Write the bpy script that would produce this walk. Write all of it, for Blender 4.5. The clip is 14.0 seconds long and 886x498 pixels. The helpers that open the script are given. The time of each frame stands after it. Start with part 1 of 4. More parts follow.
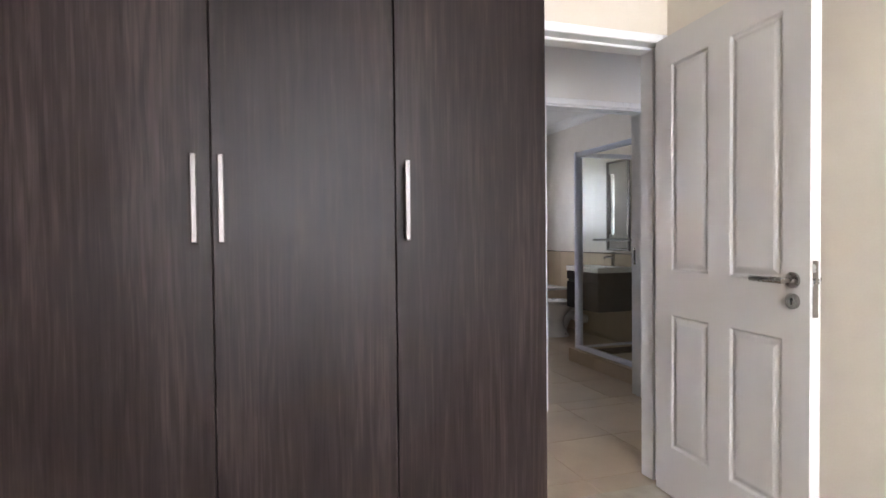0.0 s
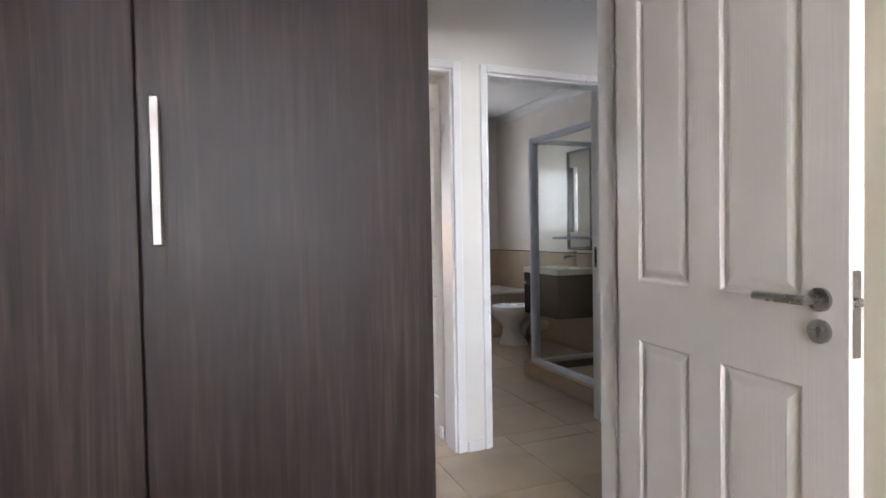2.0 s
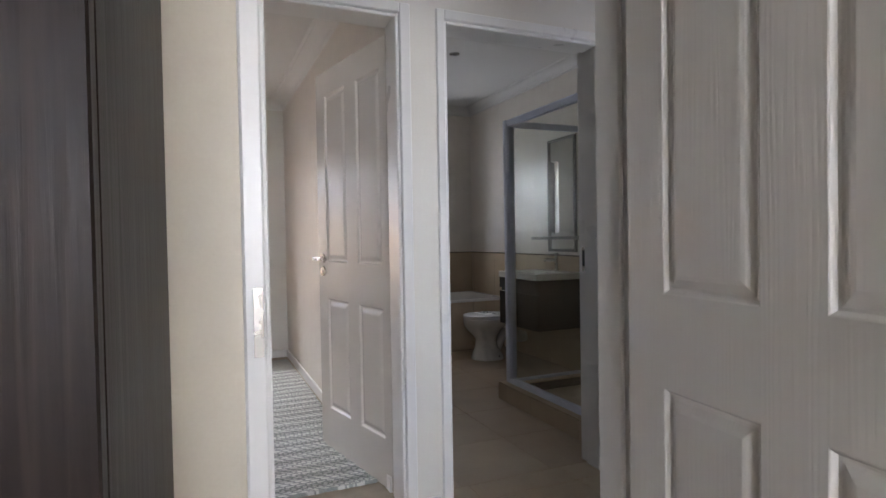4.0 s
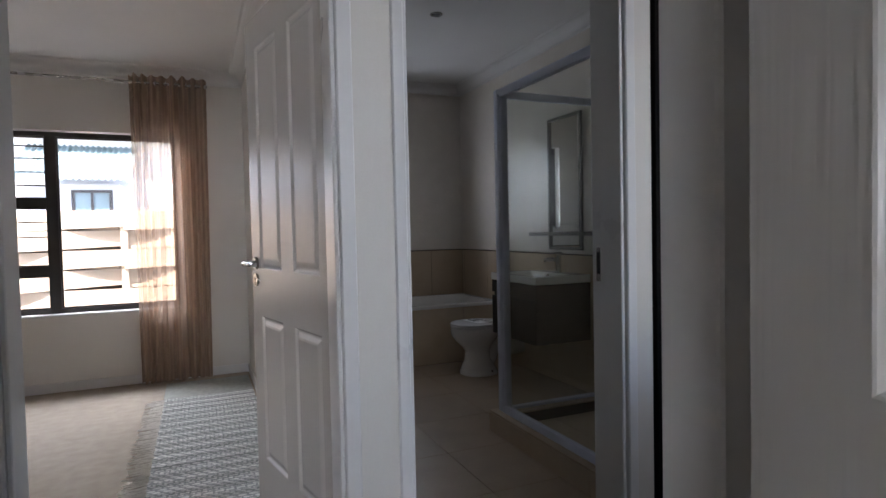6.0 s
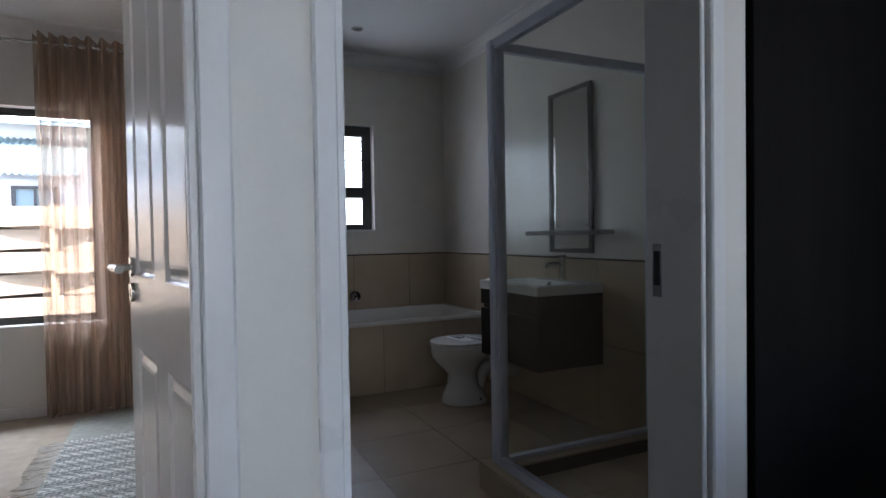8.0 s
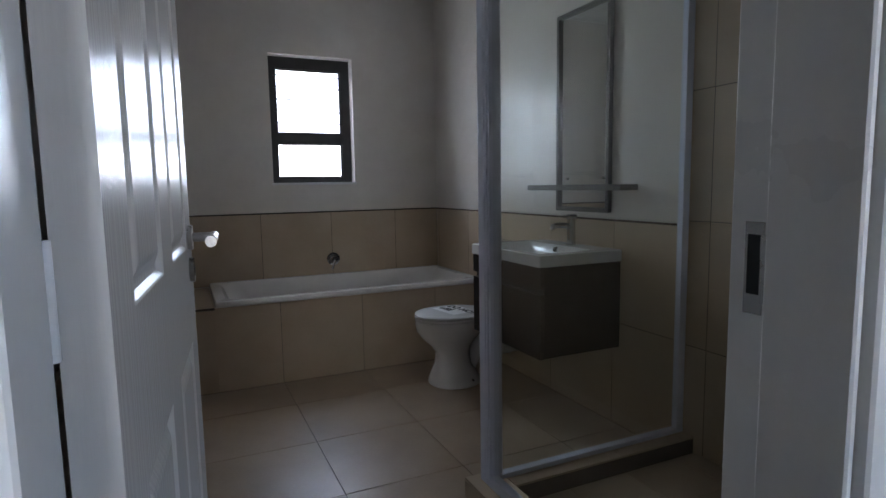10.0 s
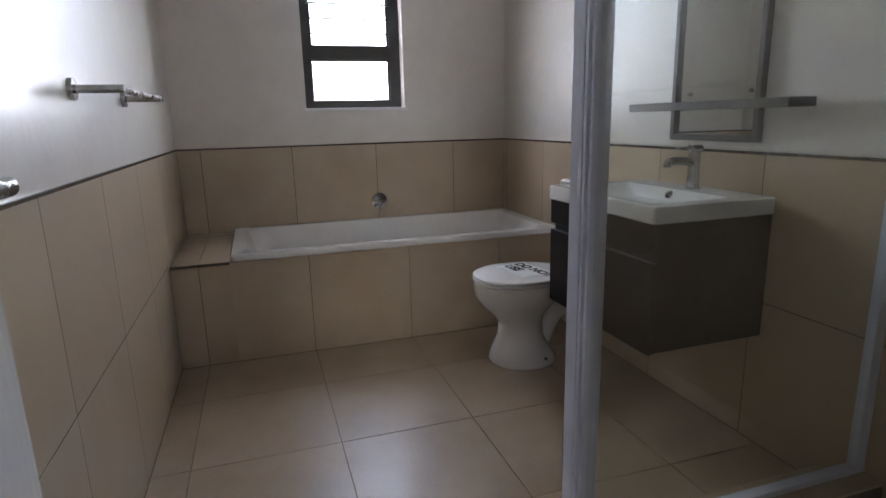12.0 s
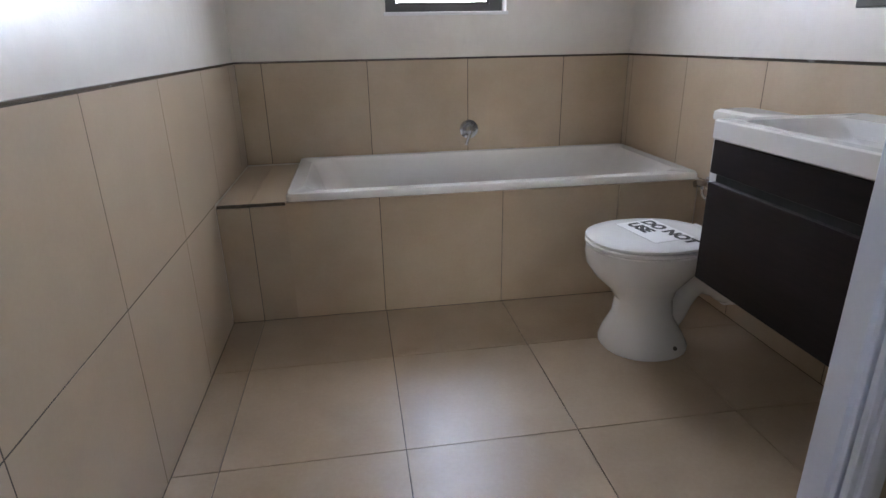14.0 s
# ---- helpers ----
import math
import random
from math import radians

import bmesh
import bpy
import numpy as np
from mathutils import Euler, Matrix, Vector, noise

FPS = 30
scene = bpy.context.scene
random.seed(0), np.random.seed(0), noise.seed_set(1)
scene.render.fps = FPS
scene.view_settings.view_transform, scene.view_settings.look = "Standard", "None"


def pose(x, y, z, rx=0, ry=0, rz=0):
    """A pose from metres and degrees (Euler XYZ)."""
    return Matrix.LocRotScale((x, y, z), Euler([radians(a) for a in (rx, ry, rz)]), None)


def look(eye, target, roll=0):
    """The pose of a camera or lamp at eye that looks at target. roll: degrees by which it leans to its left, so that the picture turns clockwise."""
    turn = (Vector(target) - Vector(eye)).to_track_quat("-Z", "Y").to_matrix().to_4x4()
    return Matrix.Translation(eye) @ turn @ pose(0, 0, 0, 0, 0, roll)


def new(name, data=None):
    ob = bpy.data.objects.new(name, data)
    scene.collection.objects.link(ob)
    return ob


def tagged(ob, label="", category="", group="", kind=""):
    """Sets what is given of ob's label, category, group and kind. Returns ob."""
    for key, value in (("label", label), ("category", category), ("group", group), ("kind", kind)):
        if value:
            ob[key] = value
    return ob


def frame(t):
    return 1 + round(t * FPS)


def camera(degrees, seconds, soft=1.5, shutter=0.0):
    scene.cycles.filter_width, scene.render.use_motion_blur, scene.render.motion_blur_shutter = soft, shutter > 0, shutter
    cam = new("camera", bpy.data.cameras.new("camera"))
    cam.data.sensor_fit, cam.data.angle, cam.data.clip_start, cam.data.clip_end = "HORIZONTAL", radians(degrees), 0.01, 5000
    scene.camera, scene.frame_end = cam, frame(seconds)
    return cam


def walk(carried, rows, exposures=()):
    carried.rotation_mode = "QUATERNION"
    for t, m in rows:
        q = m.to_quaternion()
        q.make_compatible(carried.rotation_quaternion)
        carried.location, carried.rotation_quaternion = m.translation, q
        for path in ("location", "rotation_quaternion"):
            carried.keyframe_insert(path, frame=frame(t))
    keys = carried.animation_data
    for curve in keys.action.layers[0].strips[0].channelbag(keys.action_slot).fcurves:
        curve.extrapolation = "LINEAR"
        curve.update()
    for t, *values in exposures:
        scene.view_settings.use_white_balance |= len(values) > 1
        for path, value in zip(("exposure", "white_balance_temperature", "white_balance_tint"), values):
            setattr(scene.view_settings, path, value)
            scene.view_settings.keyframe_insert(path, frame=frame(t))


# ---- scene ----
cam = camera(76.0, 14.0)
PATH = [
    (0, (1.105, 1.38, 1.161), (1.731, 3.279, 1.114), -0.6),
    (0.5, (1.226, 1.518, 1.153), (1.872, 3.41, 1.105), -0.8),
    (1, (1.336, 1.654, 1.152), (2.013, 3.535, 1.1), -0.8),
    (1.5, (1.459, 1.798, 1.157), (2.164, 3.669, 1.104), -0.9),
    (2, (1.57, 1.934, 1.16), (2.294, 3.797, 1.106), -1.0),
    (2.5, (1.687, 2.083, 1.15), (2.431, 3.938, 1.098), -1.0),
    (3, (1.787, 2.215, 1.141), (2.549, 4.064, 1.091), -1.1),
    (3.2, (1.812, 2.279, 1.131), (2.596, 4.118, 1.088), -1.1),
    (5.5, (2.27, 2.972, 1.118), (3.057, 4.81, 1.066), -0.8),
    (6, (2.344, 3.138, 1.133), (3.136, 4.974, 1.07), -1.2),
    (6.5, (2.446, 3.315, 1.109), (3.243, 5.148, 1.053), -1.1),
    (7, (2.524, 3.49, 1.099), (3.337, 5.317, 1.047), -1.0),
    (7.5, (2.604, 3.659, 1.093), (3.431, 5.479, 1.046), -1.0),
    (8, (2.672, 3.826, 1.087), (3.519, 5.638, 1.043), -0.9),
    (8.2, (2.691, 3.88, 1.094), (3.549, 5.686, 1.039), -1.1),
    (10.3, (3.073, 4.432, 1.116), (3.885, 6.242, 0.867), -1.3),
    (10.5, (3.123, 4.524, 1.084), (3.915, 6.341, 0.816), -1.7),
    (11, (3.205, 4.66, 1.083), (3.936, 6.493, 0.759), -1.6),
    (11.5, (3.245, 4.787, 1.066), (3.909, 6.638, 0.7), -1.2),
    (12, (3.294, 4.945, 1.071), (3.886, 6.803, 0.628), -1.4),
    (12.5, (3.318, 5.078, 1.048), (3.851, 6.941, 0.552), -1.3),
    (13, (3.369, 5.229, 1.049), (3.814, 7.095, 0.481), -1.1),
    (13.5, (3.402, 5.368, 1.015), (3.753, 7.238, 0.4), -1.5),
    (14, (3.405, 5.485, 1.025), (3.682, 7.343, 0.336), -1.1),
]
EXPOSURES = [(0, 4.45, 6900, 22), (3, 4.1, 6900, 20), (5.5, 3.05, 6700, 20), (8, 2.95, 6150, 16), (10.5, 3.85, 6400, 18), (12, 4.5, 6700, 20), (14, 5.1, 6600, 19)]
walk(cam, [(t, look(eye, target, roll)) for t, eye, target, roll in PATH], EXPOSURES)

# ---- light ----
world = bpy.data.worlds.new("sky")
world.use_nodes = True
scene.world = world
_wn = world.node_tree
_sky = _wn.nodes.new("ShaderNodeTexSky")
_sky.sky_type, _sky.sun_disc = "NISHITA", False
_sky.sun_elevation, _sky.sun_rotation = radians(58), radians(200)
_wn.nodes["Background"].inputs["Strength"].default_value = 0.15
_wn.links.new(_sky.outputs["Color"], _wn.nodes["Background"].inputs["Color"])

sun = new("sun", bpy.data.lights.new("sun", "SUN"))
sun.data.energy, sun.data.angle, sun.data.color = 3.4, radians(0.5), (1.0, 0.95, 0.87)
sun.matrix_world = look((0, 0, 0), (0.18, 0.50, -0.85))


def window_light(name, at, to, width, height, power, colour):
    """Area lamp that stands in for daylight at a window or an added opening."""
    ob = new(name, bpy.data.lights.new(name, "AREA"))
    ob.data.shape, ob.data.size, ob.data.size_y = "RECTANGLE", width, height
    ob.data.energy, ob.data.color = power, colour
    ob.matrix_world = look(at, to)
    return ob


window_light("bedroom_window_light", (1.65, -1.16, 1.51), (1.65, 0.0, 1.44), 1.40, 1.40, 7.6, (0.80, 0.92, 1.0))
# Added bluish fill lamp that brightens the passage; no window is known here.
window_light("passage_fill_light", (4.00, 3.56, 1.40), (3.60, 4.60, 0.95), 0.46, 1.16, 0.19, (0.42, 0.72, 1.0))
window_light("bathroom_window_light", (3.865, 8.52, 1.58), (3.865, 8.0, 1.56), 0.56, 0.85, 1.08, (0.74, 0.87, 1.0)).data.spread = radians(160)
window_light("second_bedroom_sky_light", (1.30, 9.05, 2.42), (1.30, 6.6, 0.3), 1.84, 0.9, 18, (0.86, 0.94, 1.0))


# ---- materials ----
def nodes_of(name):
    m = bpy.data.materials.new(name)
    m.use_nodes = True
    return m, m.node_tree, m.node_tree.nodes["Principled BSDF"]


def surface(name, dark, light, rough=0.5, metal=0.0, scale=6.0, stretch=(1, 1, 1), fine=60.0, bump=0.1, spread=0.08,
            per_piece=0.0, spots=0.35, coat=0.0, spec=0.5, depth=0.003):
    """Painted, wooden, tiled or metal surface: broad stains, fine grain, relief and uneven gloss, at world size."""
    m, t, b = nodes_of(name)
    n, l = t.nodes, t.links
    geo = n.new("ShaderNodeNewGeometry")
    mp = n.new("ShaderNodeMapping")
    mp.inputs["Scale"].default_value = stretch
    l.new(geo.outputs["Position"], mp.inputs["Vector"])
    broad = n.new("ShaderNodeTexNoise")
    broad.inputs["Scale"].default_value, broad.inputs["Detail"].default_value = scale, 5
    grain = n.new("ShaderNodeTexNoise")
    grain.inputs["Scale"].default_value, grain.inputs["Detail"].default_value = fine, 4
    for tex in (broad, grain):
        l.new(mp.outputs["Vector"], tex.inputs["Vector"])
    if per_piece:
        info = n.new("ShaderNodeObjectInfo")
        add = n.new("ShaderNodeVectorMath")
        mul = n.new("ShaderNodeVectorMath")
        mul.operation = "SCALE"
        mul.inputs[0].default_value = (13.0, 7.0, 5.0)
        l.new(info.outputs["Random"], mul.inputs["Scale"])
        l.new(mp.outputs["Vector"], add.inputs[0])
        l.new(mul.outputs["Vector"], add.inputs[1])
        l.new(add.outputs["Vector"], broad.inputs["Vector"])
    mix = n.new("ShaderNodeMath")
    mix.operation = "MULTIPLY_ADD"
    l.new(grain.outputs["Fac"], mix.inputs[0])
    mix.inputs[1].default_value = spots
    l.new(broad.outputs["Fac"], mix.inputs[2])
    ramp = n.new("ShaderNodeValToRGB")
    ramp.color_ramp.elements[0].position, ramp.color_ramp.elements[1].position = 0.35 + spots * 0.3, 0.68 + spots * 0.7
    ramp.color_ramp.elements[0].color, ramp.color_ramp.elements[1].color = (*dark, 1), (*light, 1)
    l.new(mix.outputs[0], ramp.inputs["Fac"])
    out = ramp.outputs["Color"]
    if per_piece:
        hsv = n.new("ShaderNodeHueSaturation")
        rng = n.new("ShaderNodeMapRange")
        rng.inputs["To Min"].default_value, rng.inputs["To Max"].default_value = 1 - per_piece, 1 + per_piece
        l.new(info.outputs["Random"], rng.inputs["Value"])
        l.new(rng.outputs["Result"], hsv.inputs["Value"])
        l.new(out, hsv.inputs["Color"])
        out = hsv.outputs["Color"]
    l.new(out, b.inputs["Base Color"])
    rr = n.new("ShaderNodeMapRange")
    rr.inputs["To Min"].default_value, rr.inputs["To Max"].default_value = max(rough - spread, 0.02), min(rough + spread, 1)
    l.new(broad.outputs["Fac"], rr.inputs["Value"])
    l.new(rr.outputs["Result"], b.inputs["Roughness"])
    b.inputs["Metallic"].default_value = metal
    b.inputs["Coat Weight"].default_value = coat
    b.inputs["Specular IOR Level"].default_value = spec
    if bump:
        bp = n.new("ShaderNodeBump")
        bp.inputs["Strength"].default_value, bp.inputs["Distance"].default_value = bump, depth
        l.new(mix.outputs[0], bp.inputs["Height"])
        l.new(bp.outputs["Normal"], b.inputs["Normal"])
    return m


def wood_panel(name):
    """Dark brown-grey laminated board with upright cathedral grain."""
    m, t, b = nodes_of(name)
    n, l = t.nodes, t.links
    geo = n.new("ShaderNodeNewGeometry")
    info = n.new("ShaderNodeObjectInfo")
    mul = n.new("ShaderNodeVectorMath")
    mul.operation = "SCALE"
    mul.inputs[0].default_value = (3.1, 1.7, 5.3)
    add = n.new("ShaderNodeVectorMath")
    l.new(info.outputs["Random"], mul.inputs["Scale"])
    l.new(geo.outputs["Position"], add.inputs[0])
    l.new(mul.outputs["Vector"], add.inputs[1])

    def noise_at(sc, scale, detail, dist=0.0):
        mp = n.new("ShaderNodeMapping")
        mp.inputs["Scale"].default_value = sc
        l.new(add.outputs["Vector"], mp.inputs["Vector"])
        tx = n.new("ShaderNodeTexNoise")
        tx.inputs["Scale"].default_value, tx.inputs["Detail"].default_value = scale, detail
        tx.inputs["Distortion"].default_value = dist
        l.new(mp.outputs["Vector"], tx.inputs["Vector"])
        return tx
    bands = noise_at((1, 1, 0.045), 34, 7, 0.8)
    streak = noise_at((1, 1, 0.035), 150, 5, 0.6)
    cloud = noise_at((1, 1, 0.22), 5.0, 4)
    mpw = n.new("ShaderNodeMapping")
    mpw.inputs["Scale"].default_value = (1, 1, 0.11)
    l.new(add.outputs["Vector"], mpw.inputs["Vector"])
    wave = n.new("ShaderNodeTexWave")
    wave.wave_type, wave.bands_direction = "BANDS", "X"
    wave.inputs["Scale"].default_value, wave.inputs["Distortion"].default_value = 9.0, 17
    wave.inputs["Detail"].default_value, wave.inputs["Detail Scale"].default_value = 3, 1.3
    l.new(mpw.outputs["Vector"], wave.inputs["Vector"])

    def madd(a, k, c):
        q = n.new("ShaderNodeMath")
        q.operation = "MULTIPLY_ADD"
        l.new(a, q.inputs[0])
        q.inputs[1].default_value = k
        if isinstance(c, float):
            q.inputs[2].default_value = c
        else:
            l.new(c, q.inputs[2])
        return q.outputs[0]
    v = madd(bands.outputs["Fac"], 0.34, madd(streak.outputs["Fac"], 0.50, madd(cloud.outputs["Fac"], 0.46, madd(wave.outputs["Fac"], 0.09, -0.21))))
    ramp = n.new("ShaderNodeValToRGB")
    e = ramp.color_ramp.elements
    e[0].position, e[0].color = 0.25, (0.0090, 0.0055, 0.0048, 1)
    e[1].position, e[1].color = 0.80, (0.043, 0.0295, 0.0262, 1)
    mid = e.new(0.5)
    mid.color = (0.0180, 0.0115, 0.0101, 1)
    l.new(v, ramp.inputs["Fac"])
    l.new(ramp.outputs["Color"], b.inputs["Base Color"])
    rr = n.new("ShaderNodeMapRange")
    b.inputs["Specular IOR Level"].default_value = 0.12
    rr.inputs["To Min"].default_value, rr.inputs["To Max"].default_value = 0.34, 0.54
    l.new(streak.outputs["Fac"], rr.inputs["Value"])
    l.new(rr.outputs["Result"], b.inputs["Roughness"])
    bp = n.new("ShaderNodeBump")
    bp.inputs["Strength"].default_value, bp.inputs["Distance"].default_value = 0.4, 0.002
    l.new(v, bp.inputs["Height"])
    l.new(bp.outputs["Normal"], b.inputs["Normal"])
    return m


def door_paint(name):
    """White semi-gloss paint over moulded wood-grain."""
    m, t, b = nodes_of(name)
    n, l = t.nodes, t.links
    tc = n.new("ShaderNodeTexCoord")
    mp = n.new("ShaderNodeMapping")
    mp.inputs["Scale"].default_value = (1, 1, 0.055)
    l.new(tc.outputs["Object"], mp.inputs["Vector"])
    wave = n.new("ShaderNodeTexWave")
    wave.wave_type, wave.bands_direction = "BANDS", "X"
    wave.inputs["Scale"].default_value, wave.inputs["Distortion"].default_value = 22, 14
    wave.inputs["Detail"].default_value = 3
    l.new(mp.outputs["Vector"], wave.inputs["Vector"])
    fine = n.new("ShaderNodeTexNoise")
    fine.inputs["Scale"].default_value, fine.inputs["Detail"].default_value = 160, 4
    l.new(mp.outputs["Vector"], fine.inputs["Vector"])
    s = n.new("ShaderNodeMath")
    s.operation = "MULTIPLY_ADD"
    l.new(wave.outputs["Fac"], s.inputs[0])
    s.inputs[1].default_value = 0.55
    l.new(fine.outputs["Fac"], s.inputs[2])
    bp = n.new("ShaderNodeBump")
    bp.inputs["Strength"].default_value, bp.inputs["Distance"].default_value = 0.26, 0.0015
    l.new(s.outputs[0], bp.inputs["Height"])
    l.new(bp.outputs["Normal"], b.inputs["Normal"])
    b.inputs["Base Color"].default_value = (0.61, 0.58, 0.545, 1)
    b.inputs["Roughness"].default_value = 0.25
    return m


def clear_glass(name, tint=(1, 1, 1), rough=0.0):
    m, t, b = nodes_of(name)
    b.inputs["Base Color"].default_value = (*tint, 1)
    b.inputs["Roughness"].default_value = rough
    b.inputs["Transmission Weight"].default_value = 1.0
    b.inputs["IOR"].default_value = 1.45
    return m


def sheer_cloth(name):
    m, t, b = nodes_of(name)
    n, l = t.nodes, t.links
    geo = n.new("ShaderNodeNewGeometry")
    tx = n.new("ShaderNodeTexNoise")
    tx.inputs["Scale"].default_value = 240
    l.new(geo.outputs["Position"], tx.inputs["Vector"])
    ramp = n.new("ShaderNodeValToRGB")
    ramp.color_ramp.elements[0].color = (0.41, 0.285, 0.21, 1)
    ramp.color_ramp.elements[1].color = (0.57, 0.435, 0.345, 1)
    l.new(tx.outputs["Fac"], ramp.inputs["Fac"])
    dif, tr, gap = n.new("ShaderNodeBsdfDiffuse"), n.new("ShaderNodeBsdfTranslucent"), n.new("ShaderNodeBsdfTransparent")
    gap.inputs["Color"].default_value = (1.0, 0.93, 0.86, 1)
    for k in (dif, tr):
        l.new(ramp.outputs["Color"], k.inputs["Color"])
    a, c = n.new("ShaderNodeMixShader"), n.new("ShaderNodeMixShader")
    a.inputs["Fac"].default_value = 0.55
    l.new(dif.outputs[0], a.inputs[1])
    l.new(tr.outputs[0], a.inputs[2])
    # Upright streaks in the cloth's density imitate light and shade of folds.
    fold_shade = n.new("ShaderNodeTexNoise")
    fold_shade.inputs["Scale"].default_value, fold_shade.inputs["Detail"].default_value = 34, 3
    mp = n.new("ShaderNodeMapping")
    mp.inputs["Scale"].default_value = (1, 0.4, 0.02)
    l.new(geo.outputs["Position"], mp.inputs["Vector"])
    l.new(mp.outputs["Vector"], fold_shade.inputs["Vector"])
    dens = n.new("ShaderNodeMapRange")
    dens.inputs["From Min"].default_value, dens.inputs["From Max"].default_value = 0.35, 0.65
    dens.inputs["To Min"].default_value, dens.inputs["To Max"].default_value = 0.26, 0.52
    l.new(fold_shade.outputs["Fac"], dens.inputs["Value"])
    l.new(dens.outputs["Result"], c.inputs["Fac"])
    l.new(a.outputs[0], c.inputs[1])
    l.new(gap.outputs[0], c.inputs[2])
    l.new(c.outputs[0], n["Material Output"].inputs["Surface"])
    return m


def woven_wool(name):
    """Rows of pale wool loops on a grey-green ground."""
    m, t, b = nodes_of(name)
    n, l = t.nodes, t.links
    tc = n.new("ShaderNodeTexCoord")
    wob = n.new("ShaderNodeTexNoise")
    wob.inputs["Scale"].default_value = 18
    l.new(tc.outputs["Object"], wob.inputs["Vector"])
    bend = n.new("ShaderNodeVectorMath")
    bend.operation = "MULTIPLY_ADD"
    bend.inputs[1].default_value = (0.014, 0.010, 0.0)
    l.new(wob.outputs["Color"], bend.inputs[0])
    l.new(tc.outputs["Object"], bend.inputs[2])
    bk = n.new("ShaderNodeTexBrick")
    bk.inputs["Scale"].default_value, bk.inputs["Mortar Size"].default_value = 1.0, 0.0055
    bk.inputs["Mortar Smooth"].default_value = 0.35
    bk.inputs["Brick Width"].default_value, bk.inputs["Row Height"].default_value = 0.046, 0.021
    bk.inputs["Color1"].default_value = (0.84, 0.85, 0.82, 1)
    bk.inputs["Color2"].default_value = (0.76, 0.78, 0.75, 1)
    bk.inputs["Mortar"].default_value = (0.38, 0.41, 0.40, 1)
    l.new(bend.outputs["Vector"], bk.inputs["Vector"])
    fuzz = n.new("ShaderNodeTexNoise")
    fuzz.inputs["Scale"].default_value, fuzz.inputs["Detail"].default_value = 190, 4
    l.new(tc.outputs["Object"], fuzz.inputs["Vector"])
    rowsn = n.new("ShaderNodeTexWave")
    rowsn.wave_type, rowsn.bands_direction = "BANDS", "Y"
    rowsn.inputs["Scale"].default_value, rowsn.inputs["Distortion"].default_value = 2.9, 1.2
    l.new(tc.outputs["Object"], rowsn.inputs["Vector"])
    dim = n.new("ShaderNodeMixRGB")
    dim.blend_type = "MULTIPLY"
    dim.inputs["Fac"].default_value = 0.42
    l.new(bk.outputs["Color"], dim.inputs[1])
    l.new(rowsn.outputs["Color"], dim.inputs[2])
    mx = n.new("ShaderNodeMixRGB")
    mx.blend_type = "OVERLAY"
    mx.inputs["Fac"].default_value = 0.6
    l.new(dim.outputs["Color"], mx.inputs[1])
    l.new(fuzz.outputs["Fac"], mx.inputs[2])
    l.new(mx.outputs["Color"], b.inputs["Base Color"])
    b.inputs["Roughness"].default_value = 0.95
    bp = n.new("ShaderNodeBump")
    bp.inputs["Strength"].default_value, bp.inputs["Distance"].default_value = 0.8, 0.006
    l.new(mx.outputs["Color"], bp.inputs["Height"])
    l.new(bp.outputs["Normal"], b.inputs["Normal"])
    return m


M_CREAM = surface("cream_wall_paint", (0.60, 0.53, 0.43), (0.66, 0.59, 0.49), 0.55, scale=1.3, fine=140, bump=0.12)
M_WALL = surface("off_white_wall_paint", (0.66, 0.63, 0.58), (0.71, 0.68, 0.64), 0.5, scale=1.3, fine=140, bump=0.12)
M_BATHWALL = surface("semi_gloss_wall_paint", (0.65, 0.60, 0.54), (0.70, 0.65, 0.59), 0.32, scale=7.0, fine=30, bump=0.55, depth=0.006)
M_CEIL = surface("ceiling_paint", (0.66, 0.65, 0.63), (0.70, 0.69, 0.67), 0.75, scale=1.5, fine=120, bump=0.08)
M_TRIM = surface("white_gloss_trim_paint", (0.70, 0.69, 0.68), (0.75, 0.74, 0.73), 0.3, scale=3, fine=90, bump=0.08)
M_DOOR = door_paint("white_moulded_door_paint")
M_WOOD = wood_panel("dark_oak_laminate")
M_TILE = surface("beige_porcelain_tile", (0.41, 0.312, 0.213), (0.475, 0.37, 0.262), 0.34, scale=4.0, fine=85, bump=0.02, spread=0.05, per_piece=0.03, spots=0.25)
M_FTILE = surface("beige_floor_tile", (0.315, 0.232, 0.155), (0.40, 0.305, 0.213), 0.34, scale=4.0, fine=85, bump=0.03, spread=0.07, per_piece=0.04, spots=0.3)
M_GROUT = surface("dark_grout", (0.075, 0.06, 0.048), (0.11, 0.09, 0.072), 0.85, scale=30, fine=200, bump=0.3)
M_CARPET = surface("beige_carpet", (0.33, 0.28, 0.22), (0.42, 0.36, 0.29), 0.95, scale=14, fine=420, bump=0.9, spots=0.6)
M_CUPBOARD = surface("black_brown_matt_laminate", (0.010, 0.0088, 0.0085), (0.016, 0.0142, 0.0138), 0.75, scale=10, stretch=(1, 1, 0.1), fine=110, bump=0.1, spec=0.02)
M_STEEL = surface("brushed_steel", (0.36, 0.345, 0.33), (0.44, 0.425, 0.41), 0.27, 1.0, scale=20, fine=300, bump=0.05)
M_SATIN = surface("satin_aluminium", (0.135, 0.120, 0.111), (0.175, 0.158, 0.147), 0.46, 0.85, scale=20, fine=300, bump=0.04)
M_EDGE = surface("dark_satin_edging", (0.13, 0.12, 0.11), (0.19, 0.18, 0.17), 0.25, 1.0, scale=14, fine=90, bump=0.1)
M_CHROME = surface("chrome", (0.55, 0.55, 0.56), (0.62, 0.62, 0.63), 0.08, 1.0, scale=12, fine=60, bump=0.0, spread=0.03)
